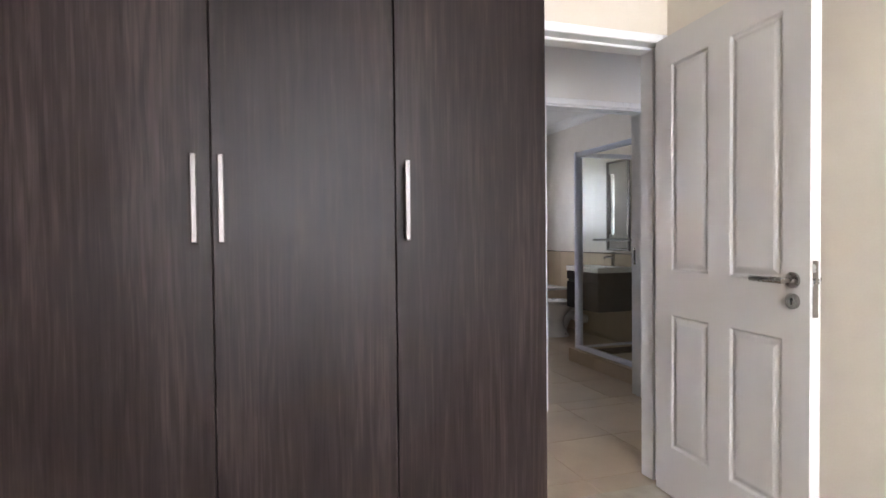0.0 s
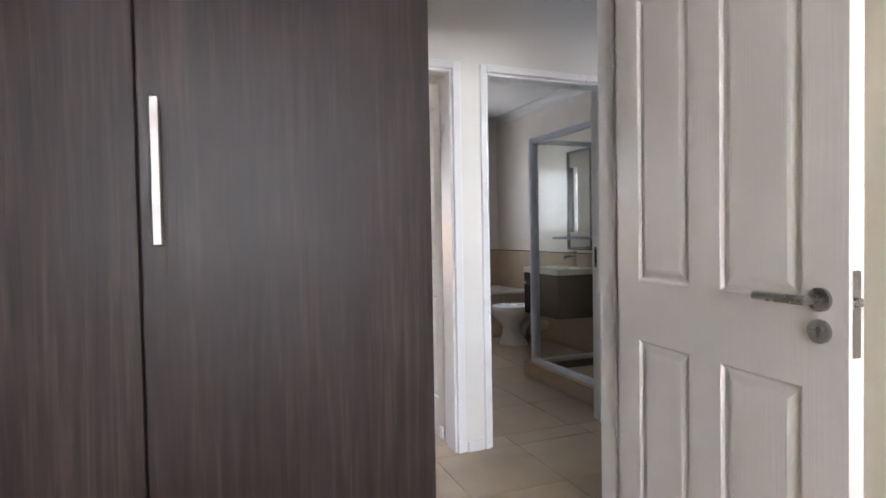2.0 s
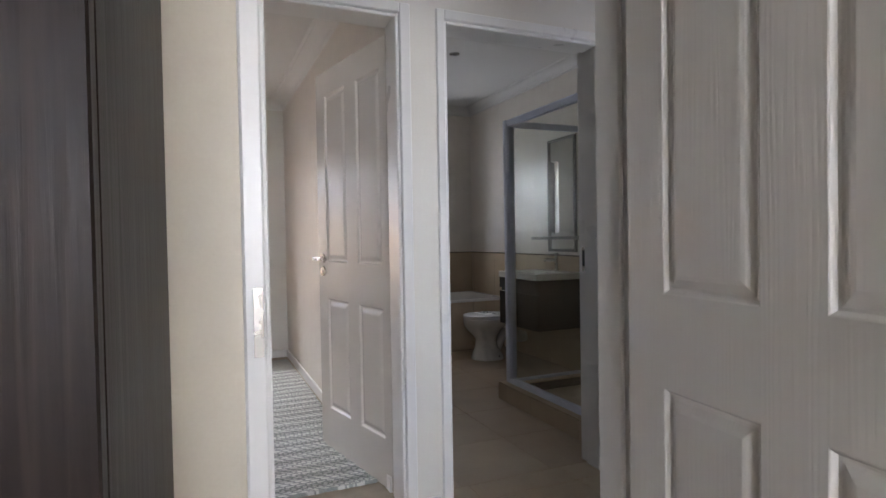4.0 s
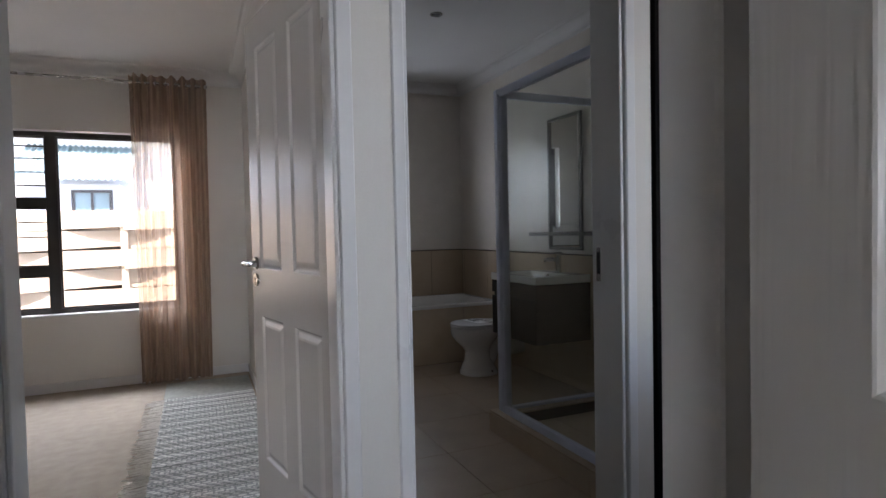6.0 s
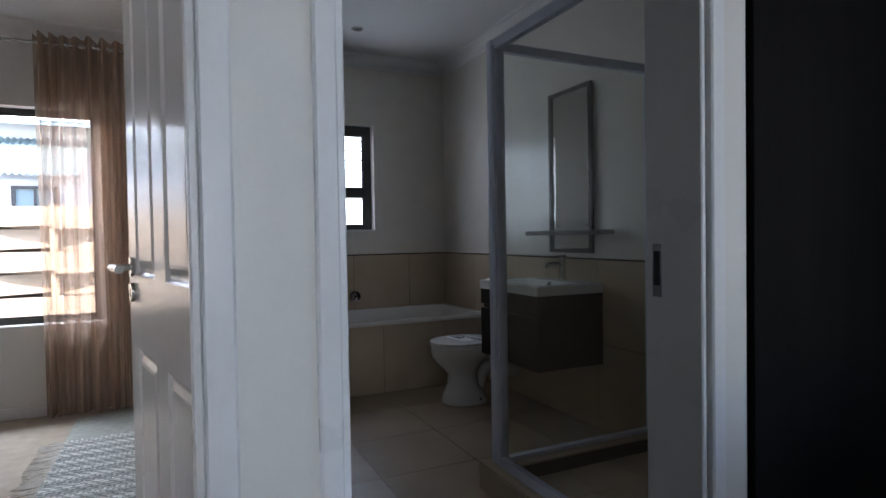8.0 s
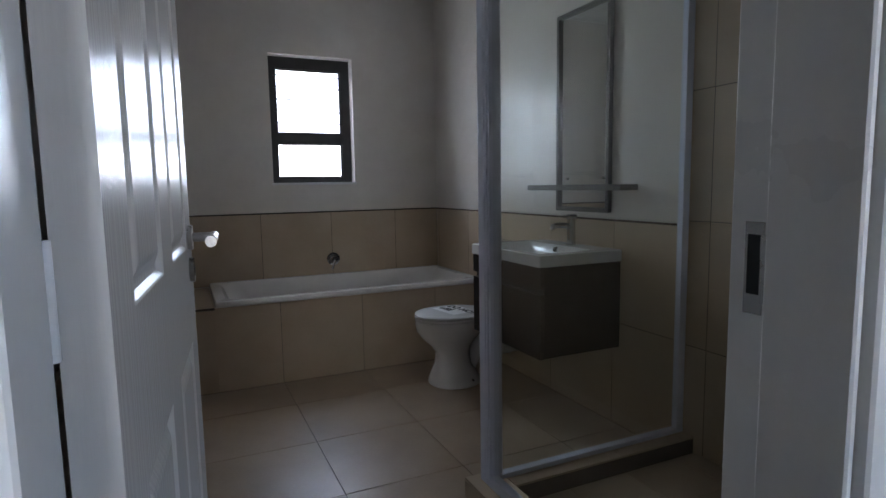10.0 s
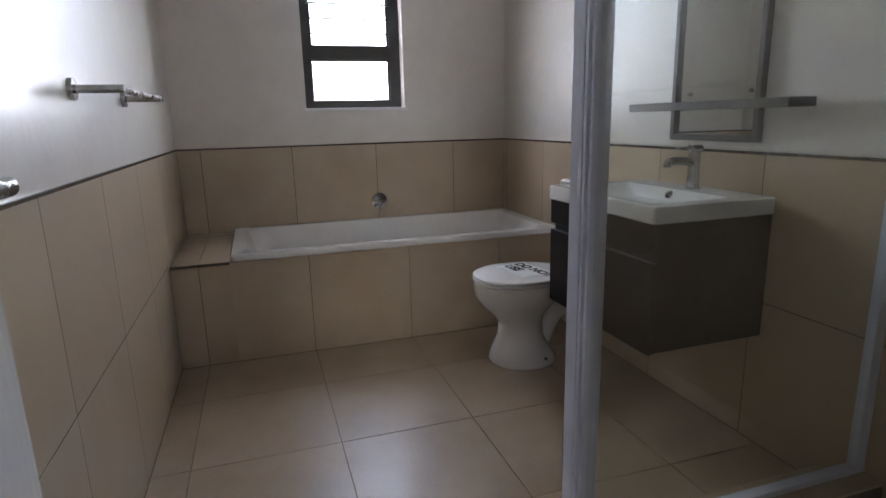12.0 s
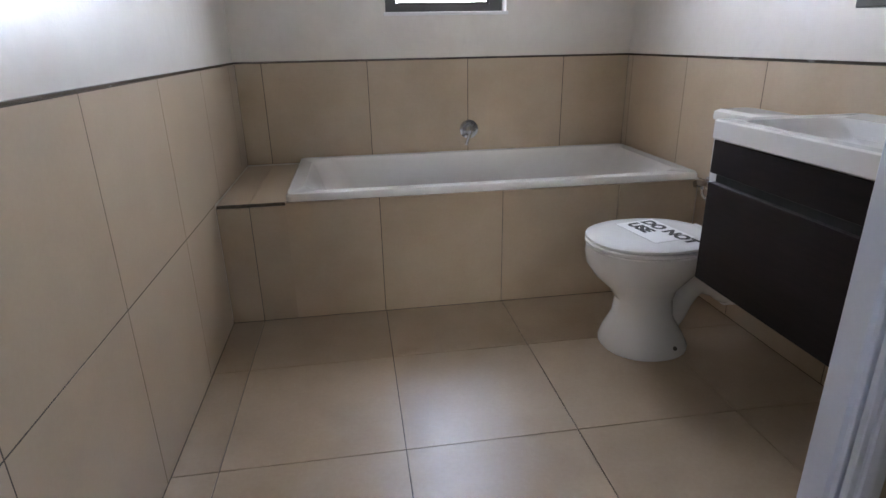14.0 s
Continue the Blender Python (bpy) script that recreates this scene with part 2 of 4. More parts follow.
# Dark colour painted in place of the shade inside holes and recesses.
M_HOLESHADE = surface("hole_shade", (0.02, 0.02, 0.02), (0.03, 0.03, 0.03), 0.8, scale=9, bump=0)
M_ALU = surface("lavender_grey_powder_coat", (0.62, 0.66, 0.78), (0.68, 0.72, 0.84), 0.36, 0.0, scale=8, fine=200, bump=0.0)
M_BRONZE = surface("dark_bronze_aluminium", (0.030, 0.026, 0.024), (0.045, 0.040, 0.036), 0.4, 0.0, scale=9, fine=160, bump=0.03)
M_CERAMIC = surface("white_glazed_ceramic", (0.72, 0.715, 0.70), (0.76, 0.755, 0.74), 0.09, scale=4, fine=50, bump=0.0, spread=0.03)
M_ENAMEL = surface("white_bath_enamel", (0.66, 0.635, 0.60), (0.71, 0.685, 0.65), 0.16, scale=4, fine=50, bump=0.0, spread=0.05)
M_VANITY = surface("dark_wenge_veneer", (0.0085, 0.0060, 0.0061), (0.021, 0.0145, 0.0148), 0.42, scale=10, stretch=(1, 0.10, 1), fine=110, bump=0.15, spec=0.14)
M_GREYMETAL = surface("dark_grey_frame", (0.075, 0.071, 0.067), (0.105, 0.10, 0.097), 0.38, 0.3, scale=10, fine=200, bump=0.04)
M_PLASTIC = surface("white_plastic_seat", (0.72, 0.71, 0.70), (0.77, 0.76, 0.75), 0.2, scale=5, fine=70, bump=0.0)
M_PAPER = surface("white_sticker", (0.72, 0.72, 0.72), (0.78, 0.78, 0.78), 0.5, scale=12, fine=200, bump=0.02)
M_INK = surface("black_ink", (0.012, 0.012, 0.013), (0.02, 0.02, 0.02), 0.5, scale=12, bump=0)
M_GLASS = clear_glass("clear_glass")
M_SHGLASS = clear_glass("shower_glass", (0.93, 0.965, 0.94))
M_FROST = clear_glass("obscure_glass", (1, 1, 1), 0.45)
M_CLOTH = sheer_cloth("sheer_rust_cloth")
M_RUG = woven_wool("grey_white_woven_wool")
M_BAND = surface("flat_woven_grey_green", (0.30, 0.32, 0.30), (0.42, 0.44, 0.41), 0.9, scale=30, fine=260, bump=0.5)
M_FRINGE = surface("cream_wool_fringe", (0.70, 0.67, 0.61), (0.82, 0.79, 0.73), 0.95, scale=60, fine=300, bump=0.3)
M_TIMBER = surface("weathered_fence_timber", (0.38, 0.31, 0.23), (0.54, 0.45, 0.35), 0.8, scale=5, stretch=(0.1, 1, 1), fine=80, bump=0.5)
# Dark colour that imitates the shade in the gaps of the fence.
M_GAPSHADE = surface("fence_gap_shade", (0.035, 0.025, 0.018), (0.06, 0.045, 0.03), 0.8, scale=5, stretch=(0.1, 1, 1), fine=80, bump=0.4)
M_RENDER = surface("pale_house_render", (0.62, 0.62, 0.62), (0.70, 0.70, 0.69), 0.8, scale=2, fine=80, bump=0.3)
M_ROOF = surface("corrugated_blue_grey_steel", (0.15, 0.21, 0.22), (0.22, 0.29, 0.30), 0.5, 0.2, scale=3, fine=60, bump=0.1)
M_PAVE = surface("concrete_paving", (0.30, 0.29, 0.27), (0.40, 0.38, 0.35), 0.85, scale=3, fine=90, bump=0.4)
M_MIRROR = nodes_of("silvered_mirror")[0]
_b = M_MIRROR.node_tree.nodes["Principled BSDF"]
_b.inputs["Base Color"].default_value, _b.inputs["Metallic"].default_value, _b.inputs["Roughness"].default_value = (0.86, 0.88, 0.88, 1), 1.0, 0.015


# ---- mesh helpers ----
def box(bm, x0, x1, y0, y1, z0, z1, bevel=0.0, seg=1):
    made = bmesh.ops.create_cube(bm, size=1.0, matrix=Matrix.Translation(((x0 + x1) / 2, (y0 + y1) / 2, (z0 + z1) / 2)) @ Matrix.Diagonal((abs(x1 - x0), abs(y1 - y0), abs(z1 - z0), 1)))
    if bevel:
        edges = {e for v in made["verts"] for e in v.link_edges}
        bmesh.ops.bevel(bm, geom=list(edges), offset=bevel, segments=seg, profile=0.5, affect="EDGES")


def tube(bm, a, b, r, seg=16, r2=None):
    a, b = Vector(a), Vector(b)
    m = Matrix.Translation((a + b) / 2) @ (b - a).to_track_quat("Z", "Y").to_matrix().to_4x4()
    bmesh.ops.create_cone(bm, cap_ends=True, segments=seg, radius1=r, radius2=r if r2 is None else r2, depth=(b - a).length, matrix=m)


def loft(bm, rings, close_start=True, close_end=True):
    """Rings of the same number of points, joined into a skin."""
    vs = [[bm.verts.new(p) for p in ring] for ring in rings]
    k = len(vs[0])
    for a, b in zip(vs, vs[1:]):
        for i in range(k):
            bm.faces.new((a[i], a[(i + 1) % k], b[(i + 1) % k], b[i]))
    if close_start:
        bm.faces.new(list(reversed(vs[0])))
    if close_end:
        bm.faces.new(vs[-1])


def oval(cx, cy, z, rx, ry, n=40, power=2.0):
    pts = []
    for i in range(n):
        a = 2 * math.pi * i / n
        c, s = math.cos(a), math.sin(a)
        pts.append((cx + rx * math.copysign(abs(c) ** (2 / power), c), cy + ry * math.copysign(abs(s) ** (2 / power), s), z))
    return pts


def rounded(x0, x1, y0, y1, z, r, n=6):
    pts = []
    for cx, cy, a0 in ((x1 - r, y1 - r, 0), (x0 + r, y1 - r, 90), (x0 + r, y0 + r, 180), (x1 - r, y0 + r, 270)):
        for i in range(n + 1):
            a = radians(a0 + 90 * i / n)
            pts.append((cx + r * math.cos(a), cy + r * math.sin(a), z))
    return pts


def sweep(bm, points, r, seg=14):
    """A round pipe along a line of points."""
    rings = []
    pts = [Vector(p) for p in points]
    for i, p in enumerate(pts):
        d = (pts[min(i + 1, len(pts) - 1)] - pts[max(i - 1, 0)]).normalized()
        side = d.cross(Vector((0.13, 1, 0.07))).normalized()
        up = side.cross(d)
        rr = r[i] if isinstance(r, (list, tuple)) else r
        rings.append([p + rr * (math.cos(2 * math.pi * k / seg) * side + math.sin(2 * math.pi * k / seg) * up) for k in range(seg)])
    loft(bm, rings)


def smooth_path(points, steps=6):
    pts = [Vector(p) for p in points]
    out = []
    for i in range(len(pts) - 1):
        p0, p1, p2, p3 = pts[max(i - 1, 0)], pts[i], pts[i + 1], pts[min(i + 2, len(pts) - 1)]
        for s in range(steps):
            t = s / steps
            out.append(0.5 * ((2 * p1) + (p2 - p0) * t + (2 * p0 - 5 * p1 + 4 * p2 - p3) * t * t + (3 * p1 - p0 - 3 * p2 + p3) * t ** 3))
    return out + [pts[-1]]


def mesh_of(name, bm, material, smooth=False):
    bmesh.ops.recalc_face_normals(bm, faces=bm.faces)
    me = bpy.data.meshes.new(name)
    bm.to_mesh(me)
    bm.free()
    me.materials.append(material)
    if smooth:
        me.shade_smooth()
        me.set_sharp_from_angle(angle=radians(38))
    return me


def part(name, bm, material, parent=None, label="", smooth=False):
    ob = new(name, mesh_of(name, bm, material, smooth))
    if parent is not None:
        ob.parent = parent
    return tagged(ob, label)


def thing(name, at, label, category, group="", kind="", turn=0.0):
    ob = new(name)
    ob.empty_display_size = 0.1
    ob.matrix_basis = pose(*at, 0, 0, turn)
    return tagged(ob, label, category, group, kind)


def structure(name, bm, material, label, category):
    return tagged(part(name, bm, material), label, category, "", "structure")


def wall(name, along, p0, p1, u0, u1, z1, openings, material, label):
    """A wall of thickness p0..p1 that runs along x or y from u0 to u1, with openings (u, u, z, z) cut through it."""
    bm = bmesh.new()

    def put(a, b, c, d):
        if b - a > 1e-4 and d - c > 1e-4:
            box(bm, *((a, b, p0, p1) if along == "x" else (p0, p1, a, b)), c, d)
    u = u0
    for a, b, c, d in sorted(openings):
        put(u, a, 0, z1)
        put(a, b, 0, c)
        put(a, b, d, z1)
        u = b
    put(u, u1, 0, z1)
    return structure(name, bm, material, label, "wall")


# ---- the rooms ----
TILE_X, TILE_Y = 0.481, 0.483
LEFT, RIGHT, BACK = 2.883, 4.782, 8.300       # faces of the bathroom's tiles
HALL, INNER = 4.674, 4.842                    # the wall between hall and bathroom
BED, PASS = 3.530, 3.668                      # the wall between first bedroom and hall
FARWIN = 8.100                                # window wall of the second bedroom
HEAD = 2.012

# Second opening is added, out of view, to hold the passage fill lamp.
wall("wall_bedroom_hall", "x", BED, PASS, -1.6, 5.45, 2.62, [(2.019, 2.900, 0, HEAD + 0.046), (3.75, 4.25, 0.80, 2.00)], M_CREAM, "cream painted wall with a doorway and an added unseen opening for a fill lamp")
wall("wall_bedroom_side", "y", 2.900, 3.04, -1.2, BED, 2.62, [], M_CREAM, "cream painted wall behind the open door")
wall("wall_bedroom_far_side", "y", -1.75, -1.6, -1.2, PASS, 2.62, [], M_CREAM, "cream painted bedroom wall")
wall("wall_bedroom_window", "x", -1.2, -1.0, -1.75, 3.04, 2.62, [(0.95, 2.35, 0.80, 2.22)], M_CREAM, "cream painted wall with a window")
wall("wall_hall_doors", "x", HALL, INNER, -0.95, 3.805, 2.62, [(1.893, 2.744, 0, HEAD + 0.04), (2.858, 3.728, 0, HEAD + 0.04)], M_WALL, "off-white passage wall with two doorways")
wall("wall_hall_end", "y", 5.30, 5.45, PASS, HALL, 2.62, [], M_WALL, "off-white wall closing the far end of the passage")
wall("wall_hall_start", "y", -0.95, -0.80, PASS, HALL, 2.62, [], M_WALL, "off-white wall closing the passage")
wall("wall_between_rooms", "y", 2.71, LEFT - 0.008, INNER, 8.64, 2.62, [], M_BATHWALL, "off-white painted wall above a tiled dado")
wall("wall_bathroom_back", "x", BACK + 0.008, 8.60, LEFT - 0.008, 5.03, 2.62, [(3.580, 4.150, 1.148, 2.012)], M_BATHWALL, "off-white painted wall with a small window")
wall("wall_bathroom_side", "y", RIGHT + 0.008, 5.03, INNER, BACK + 0.008, 2.62, [], M_BATHWALL, "off-white painted wall above a tiled dado")
wall("wall_shower_end", "x", INNER - 0.012, INNER, 3.805, RIGHT + 0.008, 2.62, [], M_BATHWALL, "off-white wall at the end of the shower")
wall("wall_second_bedroom_window", "x", FARWIN, 8.33, -0.95, 2.71, 2.62, [(0.38, 2.22, 0.570, 1.932)], M_WALL, "off-white bedroom wall with a wide window")
wall("wall_second_bedroom_side", "y", -0.95, -0.80, INNER, FARWIN, 2.62, [], M_WALL, "off-white bedroom wall")

for nm, (x0, x1, y0, y1), zc, lab in (
        ("ceiling_bedroom", (-1.6, 2.900, -1.0, BED), 2.60, "white plaster ceiling of the first bedroom"),
        ("ceiling_hall", (-0.8, 5.30, PASS, HALL), 2.60, "white plaster ceiling of the passage"),
        ("ceiling_bathroom", (LEFT - 0.008, RIGHT + 0.008, INNER, BACK + 0.008), 2.56, "white plaster ceiling of the bathroom"),
        ("ceiling_second_bedroom", (-0.8, 2.71, INNER, FARWIN), 2.44, "white plaster ceiling of the second bedroom")):
    bm = bmesh.new()
    box(bm, x0, x1, y0, y1, zc, zc + 0.03)
    structure(nm, bm, M_CEIL, lab, "ceiling")

# Unseen slab; its overhang at -y is added to keep sun off window_3.
bm = bmesh.new()
box(bm, -1.75, 5.50, -2.5, 8.75, 2.63, 2.72)
structure("ceiling_sun_block_slab", bm, M_CEIL, "plain unseen roof slab, its deep eave added to block the sun", "ceiling")


def cornice(name, x0, x1, y0, y1, z, size, lab):
    """A coved moulding round a ceiling."""
    prof = [(0, -size)] + [(size * (0.12 + 0.76 * (1 - math.cos(a))), -size * (0.88 - 0.76 * math.sin(a))) for a in [radians(90 * i / 8) for i in range(9)]] + [(size, -0.0), (size, 0.004), (0, 0.004)]
    bm = bmesh.new()
    rings = []
    for d, h in prof:
        rings.append([(x0 + d, y0 + d, z + h), (x1 - d, y0 + d, z + h), (x1 - d, y1 - d, z + h), (x0 + d, y1 - d, z + h)])
    loft(bm, rings, False, False)
    structure(name, bm, M_CEIL, lab, "cornice")


cornice("cornice_bathroom", LEFT - 0.008, RIGHT + 0.008, INNER, BACK + 0.008, 2.56, 0.090, "white coved plaster cornice")
cornice("cornice_second_bedroom", -0.8, 2.71, INNER, FARWIN, 2.44, 0.10, "white stepped plaster cornice")

# ---- floors ----
for nm, rect, mat, lab in (
        ("floor_bedroom", (-1.6, 2.900, -1.0, BED + 0.02), M_CARPET, "beige carpet of the first bedroom"),
        ("floor_second_bedroom", (-0.8, 2.71, 4.845, FARWIN), M_CARPET, "smooth beige carpet of the second bedroom"),
        ("floor_tiled", (-0.8, 5.45, BED + 0.02, 8.64), M_GROUT, "beige square floor tiles with dark joints")):
    bm = bmesh.new()
    top = -0.004 if mat is M_GROUT else 0.0
    box(bm, *rect, -0.08, top)
    structure(nm, bm, mat, lab, "floor")
FLOOR = bpy.data.objects["floor_tiled"]


def skirting(name, along, p, out, spans, h=0.07, lab="white painted skirting board"):
    bm = bmesh.new()
    for u0, u1 in spans:
        a, b = min(p, p + out), max(p, p + out)
        box(bm, *((u0, u1, a, b) if along == "x" else (a, b, u0, u1)), 0, h, 0.003)
    structure(name, bm, M_TRIM, lab, "baseboard")


skirting("baseboard_hall", "x", HALL, -0.014, [(2.757, 2.848), (-0.8, 1.85)], 0.055)
skirting("baseboard_second_bedroom_window", "x", FARWIN, -0.014, [(-0.8, 2.695)])
skirting("baseboard_second_bedroom_side", "y", 2.71, -0.014, [(INNER + 0.05, FARWIN - 0.014)])


# ---- door frames ----
def door_frame(name, x0, x1, ya, yb, side, lab, wl=0.040, wr=0.040, HEAD=HEAD):
    """Frame round an opening: face bands on both sides of the wall, reveal and a stop. side: where the leaf closes (-1: at ya, 1: at yb)."""
    bm = bmesh.new()
    f, w = 0.012, 0.040
    for xa, xb in ((x0 - wl, x0), (x1, x1 + wr)):
        box(bm, xa, xb, ya - f, yb + f, 0, HEAD + w, 0.004)
    box(bm, x0, x1, ya - f, yb + f, HEAD, HEAD + w, 0.004)
    s0, s1 = (ya + 0.05, yb - 0.004) if side < 0 else (ya + 0.004, yb - 0.05)
    box(bm, x0 + 0.0005, x0 + 0.014, s0, s1, 0, HEAD - 0.0005, 0.003)
    box(bm, x1 - 0.014, x1 - 0.0005, s0, s1, 0, HEAD - 0.0005, 0.003)
    box(bm, x0 + 0.014, x1 - 0.014, s0, s1, HEAD - 0.014, HEAD - 0.0005, 0.003)
    return structure(name, bm, M_TRIM, lab, "door frame")


door_frame("door_frame_1", 2.055, 2.870, BED, PASS, -1, "white painted door frame of the first bedroom", 0.036, 0.029, HEAD + 0.006)
door_frame("door_frame_2", 1.933, 2.700, HALL, INNER, 1, "white painted door frame of the second bedroom", 0.040, 0.044)
door_frame("door_frame_3", 2.894, 3.688, HALL, INNER, 1, "white painted door frame of the bathroom", 0.036, 0.040)


def strike_plate(at, turn, lab):
    t = thing("strike_plate", at, lab, "strike plate", turn=turn)
    bm = bmesh.new()
    box(bm, -0.002, 0.0, -0.014, 0.014, -0.062, 0.062, 0.0006)
    box(bm, -0.003, -0.001, -0.030, -0.012, -0.045, 0.045, 0.0006)
    part("plate", bm, M_STEEL, t)
    bm = bmesh.new()
    box(bm, -0.0026, -0.0008, -0.009, 0.009, -0.035, 0.045)
    part("slot", bm, M_HOLESHADE, t, "dark patch standing in for the shade in the latch slot")
    return t


strike_plate((3.688, 4.815, 1.00), 0, "steel strike plate let into the bathroom door jamb")
sp = strike_plate((2.055, 3.552, 0.985), 180, "steel strike plate let into the bedroom door jamb")
bm = bmesh.new()
box(bm, 0.006, 0.022, 0.0455, 0.0475, -0.058, 0.058, 0.0005)
part("lip", bm, M_STEEL, sp)


# ---- doors ----
LEAF_W, LEAF_H, LEAF_T = 0.813, 1.990, 0.040


def leaf_face(bm, y, sign, LEAF_H):
    """One moulded face of the leaf: four fields, each with a groove and a raised middle."""
    xs = [0.0, 0.112, 0.346, 0.461, 0.706, LEAF_W]
    zs = [0.0, 0.215, 0.800, 0.990, LEAF_H - 0.125, LEAF_H]

    def quad(a, b, c, d):
        bm.faces.new([bm.verts.new(p) for p in (a, b, c, d)])
    for i in range(5):
        for j in range(5):
            xa, xb, za, zb = xs[i], xs[i + 1], zs[j], zs[j + 1]
            if i in (1, 3) and j in (1, 3):
                loops = []
                for inset, depth in ((0, 0), (0.003, 0.0015), (0.009, 0.0085), (0.014, 0.0095), (0.019, 0.0085), (0.032, 0.0025), (0.040, 0.0006)):
                    yy = y - sign * depth
                    loops.append([bm.verts.new(p) for p in ((xa + inset, yy, za + inset), (xb - inset, yy, za + inset), (xb - inset, yy, zb - inset), (xa + inset, yy, zb - inset))])
                for p, q in zip(loops, loops[1:]):
                    for k in range(4):
                        bm.faces.new((p[k], p[(k + 1) % 4], q[(k + 1) % 4], q[k]))
                bm.faces.new(loops[-1])
            else:
                quad((xa, y, za), (xb, y, za), (xb, y, zb), (xa, y, zb))


def lever(parent, x, z, y, sign, toward):
    """Lever handle with its rose, and a keyhole plate below it."""
    bm = bmesh.new()
    tube(bm, (x, y, z), (x, y + sign * 0.009, z), 0.026, 32)
    tube(bm, (x, y + sign * 0.009, z), (x, y + sign * 0.050, z), 0.0095, 20)
    rose = part("handle", bm, M_STEEL, parent, "brushed steel lever handle", True)
    bm = bmesh.new()
    tube(bm, (x - toward * 0.010, y + sign * 0.050, z), (x + toward * 0.128, y + sign * 0.050, z), 0.0105, 20)
    part("lever", bm, M_STEEL, rose, smooth=True)
    bm = bmesh.new()
    tube(bm, (x, y, z - 0.068), (x, y + sign * 0.009, z - 0.068), 0.026, 32)
    plate = part("escutcheon", bm, M_STEEL, parent, "round steel keyhole plate", True)
    bm = bmesh.new()
    tube(bm, (x, y + sign * 0.0085, z - 0.063), (x, y + sign * 0.0096, z - 0.063), 0.0055, 14)
    box(bm, x - 0.003, x + 0.003, min(y + sign * 0.0085, y + sign * 0.0096), max(y + sign * 0.0085, y + sign * 0.0096), z - 0.080, z - 0.063)
    part("keyhole", bm, M_HOLESHADE, plate)


def door(name, hinge, turn, lab, mirrored=False, LEAF_H=LEAF_H, hz=1.010):
    """A leaf that hangs at hinge; its free edge lies along the turned x axis. mirrored: the thickness goes to the other side."""
    t = tagged(new(name), lab, "door", "", "structure")
    t.matrix_basis = pose(hinge[0], hinge[1], 0.008, 0, 0, turn)
    y0, y1 = (0.0, LEAF_T) if not mirrored else (-LEAF_T, 0.0)
    bm = bmesh.new()
    leaf_face(bm, y0, -1, LEAF_H)
    leaf_face(bm, y1, 1, LEAF_H)
    for a, b, c, d in (((0, y0, 0), (0, y1, 0), (0, y1, LEAF_H), (0, y0, LEAF_H)), ((LEAF_W, y0, 0), (LEAF_W, y1, 0), (LEAF_W, y1, LEAF_H), (LEAF_W, y0, LEAF_H)),
                       ((0, y0, 0), (LEAF_W, y0, 0), (LEAF_W, y1, 0), (0, y1, 0)), ((0, y0, LEAF_H), (LEAF_W, y0, LEAF_H), (LEAF_W, y1, LEAF_H), (0, y1, LEAF_H))):
        bm.faces.new([bm.verts.new(p) for p in (a, b, c, d)])
    bmesh.ops.remove_doubles(bm, verts=bm.verts, dist=0.0002)
    part("leaf", bm, M_DOOR, t)
    hx = LEAF_W - 0.062
    lever(t, hx, hz, y0, -1, -1)
    lever(t, hx, hz, y1, 1, -1)
    bm = bmesh.new()
    box(bm, LEAF_W, LEAF_W + 0.0015, (y0 + y1) / 2 - 0.011, (y0 + y1) / 2 + 0.011, hz - 0.115, hz + 0.065, 0.0005)
    fp = part("latch_plate", bm, M_STEEL, t, "steel latch plate on the door's edge")
    bm = bmesh.new()
    box(bm, LEAF_W + 0.001, LEAF_W + 0.011, (y0 + y1) / 2 - 0.007, (y0 + y1) / 2 + 0.007, hz - 0.009, hz + 0.009, 0.002)
    part("latch", bm, M_STEEL, fp)
    for z in (0.22, 1.02, 1.80):
        bm = bmesh.new()
        ys = y1 + 0.003 if not mirrored else y0 - 0.003
        tube(bm, (-0.004, ys, z - 0.05), (-0.004, ys, z + 0.05), 0.006, 12)
        part("hinge", bm, M_TRIM, t, "painted butt hinge", True)
    return t


door("door_1", (2.824, 3.516), -95.0, "white moulded four-panel door standing open against the wall", mirrored=False, LEAF_H=2.008, hz=0.997)
door("door_2", (2.718, 4.832), 102.0, "white moulded four-panel door standing open into the bedroom", mirrored=True)
door("door_3", (2.940, 4.850), 84.8, "white moulded four-panel door standing open into the bathroom", mirrored=False)


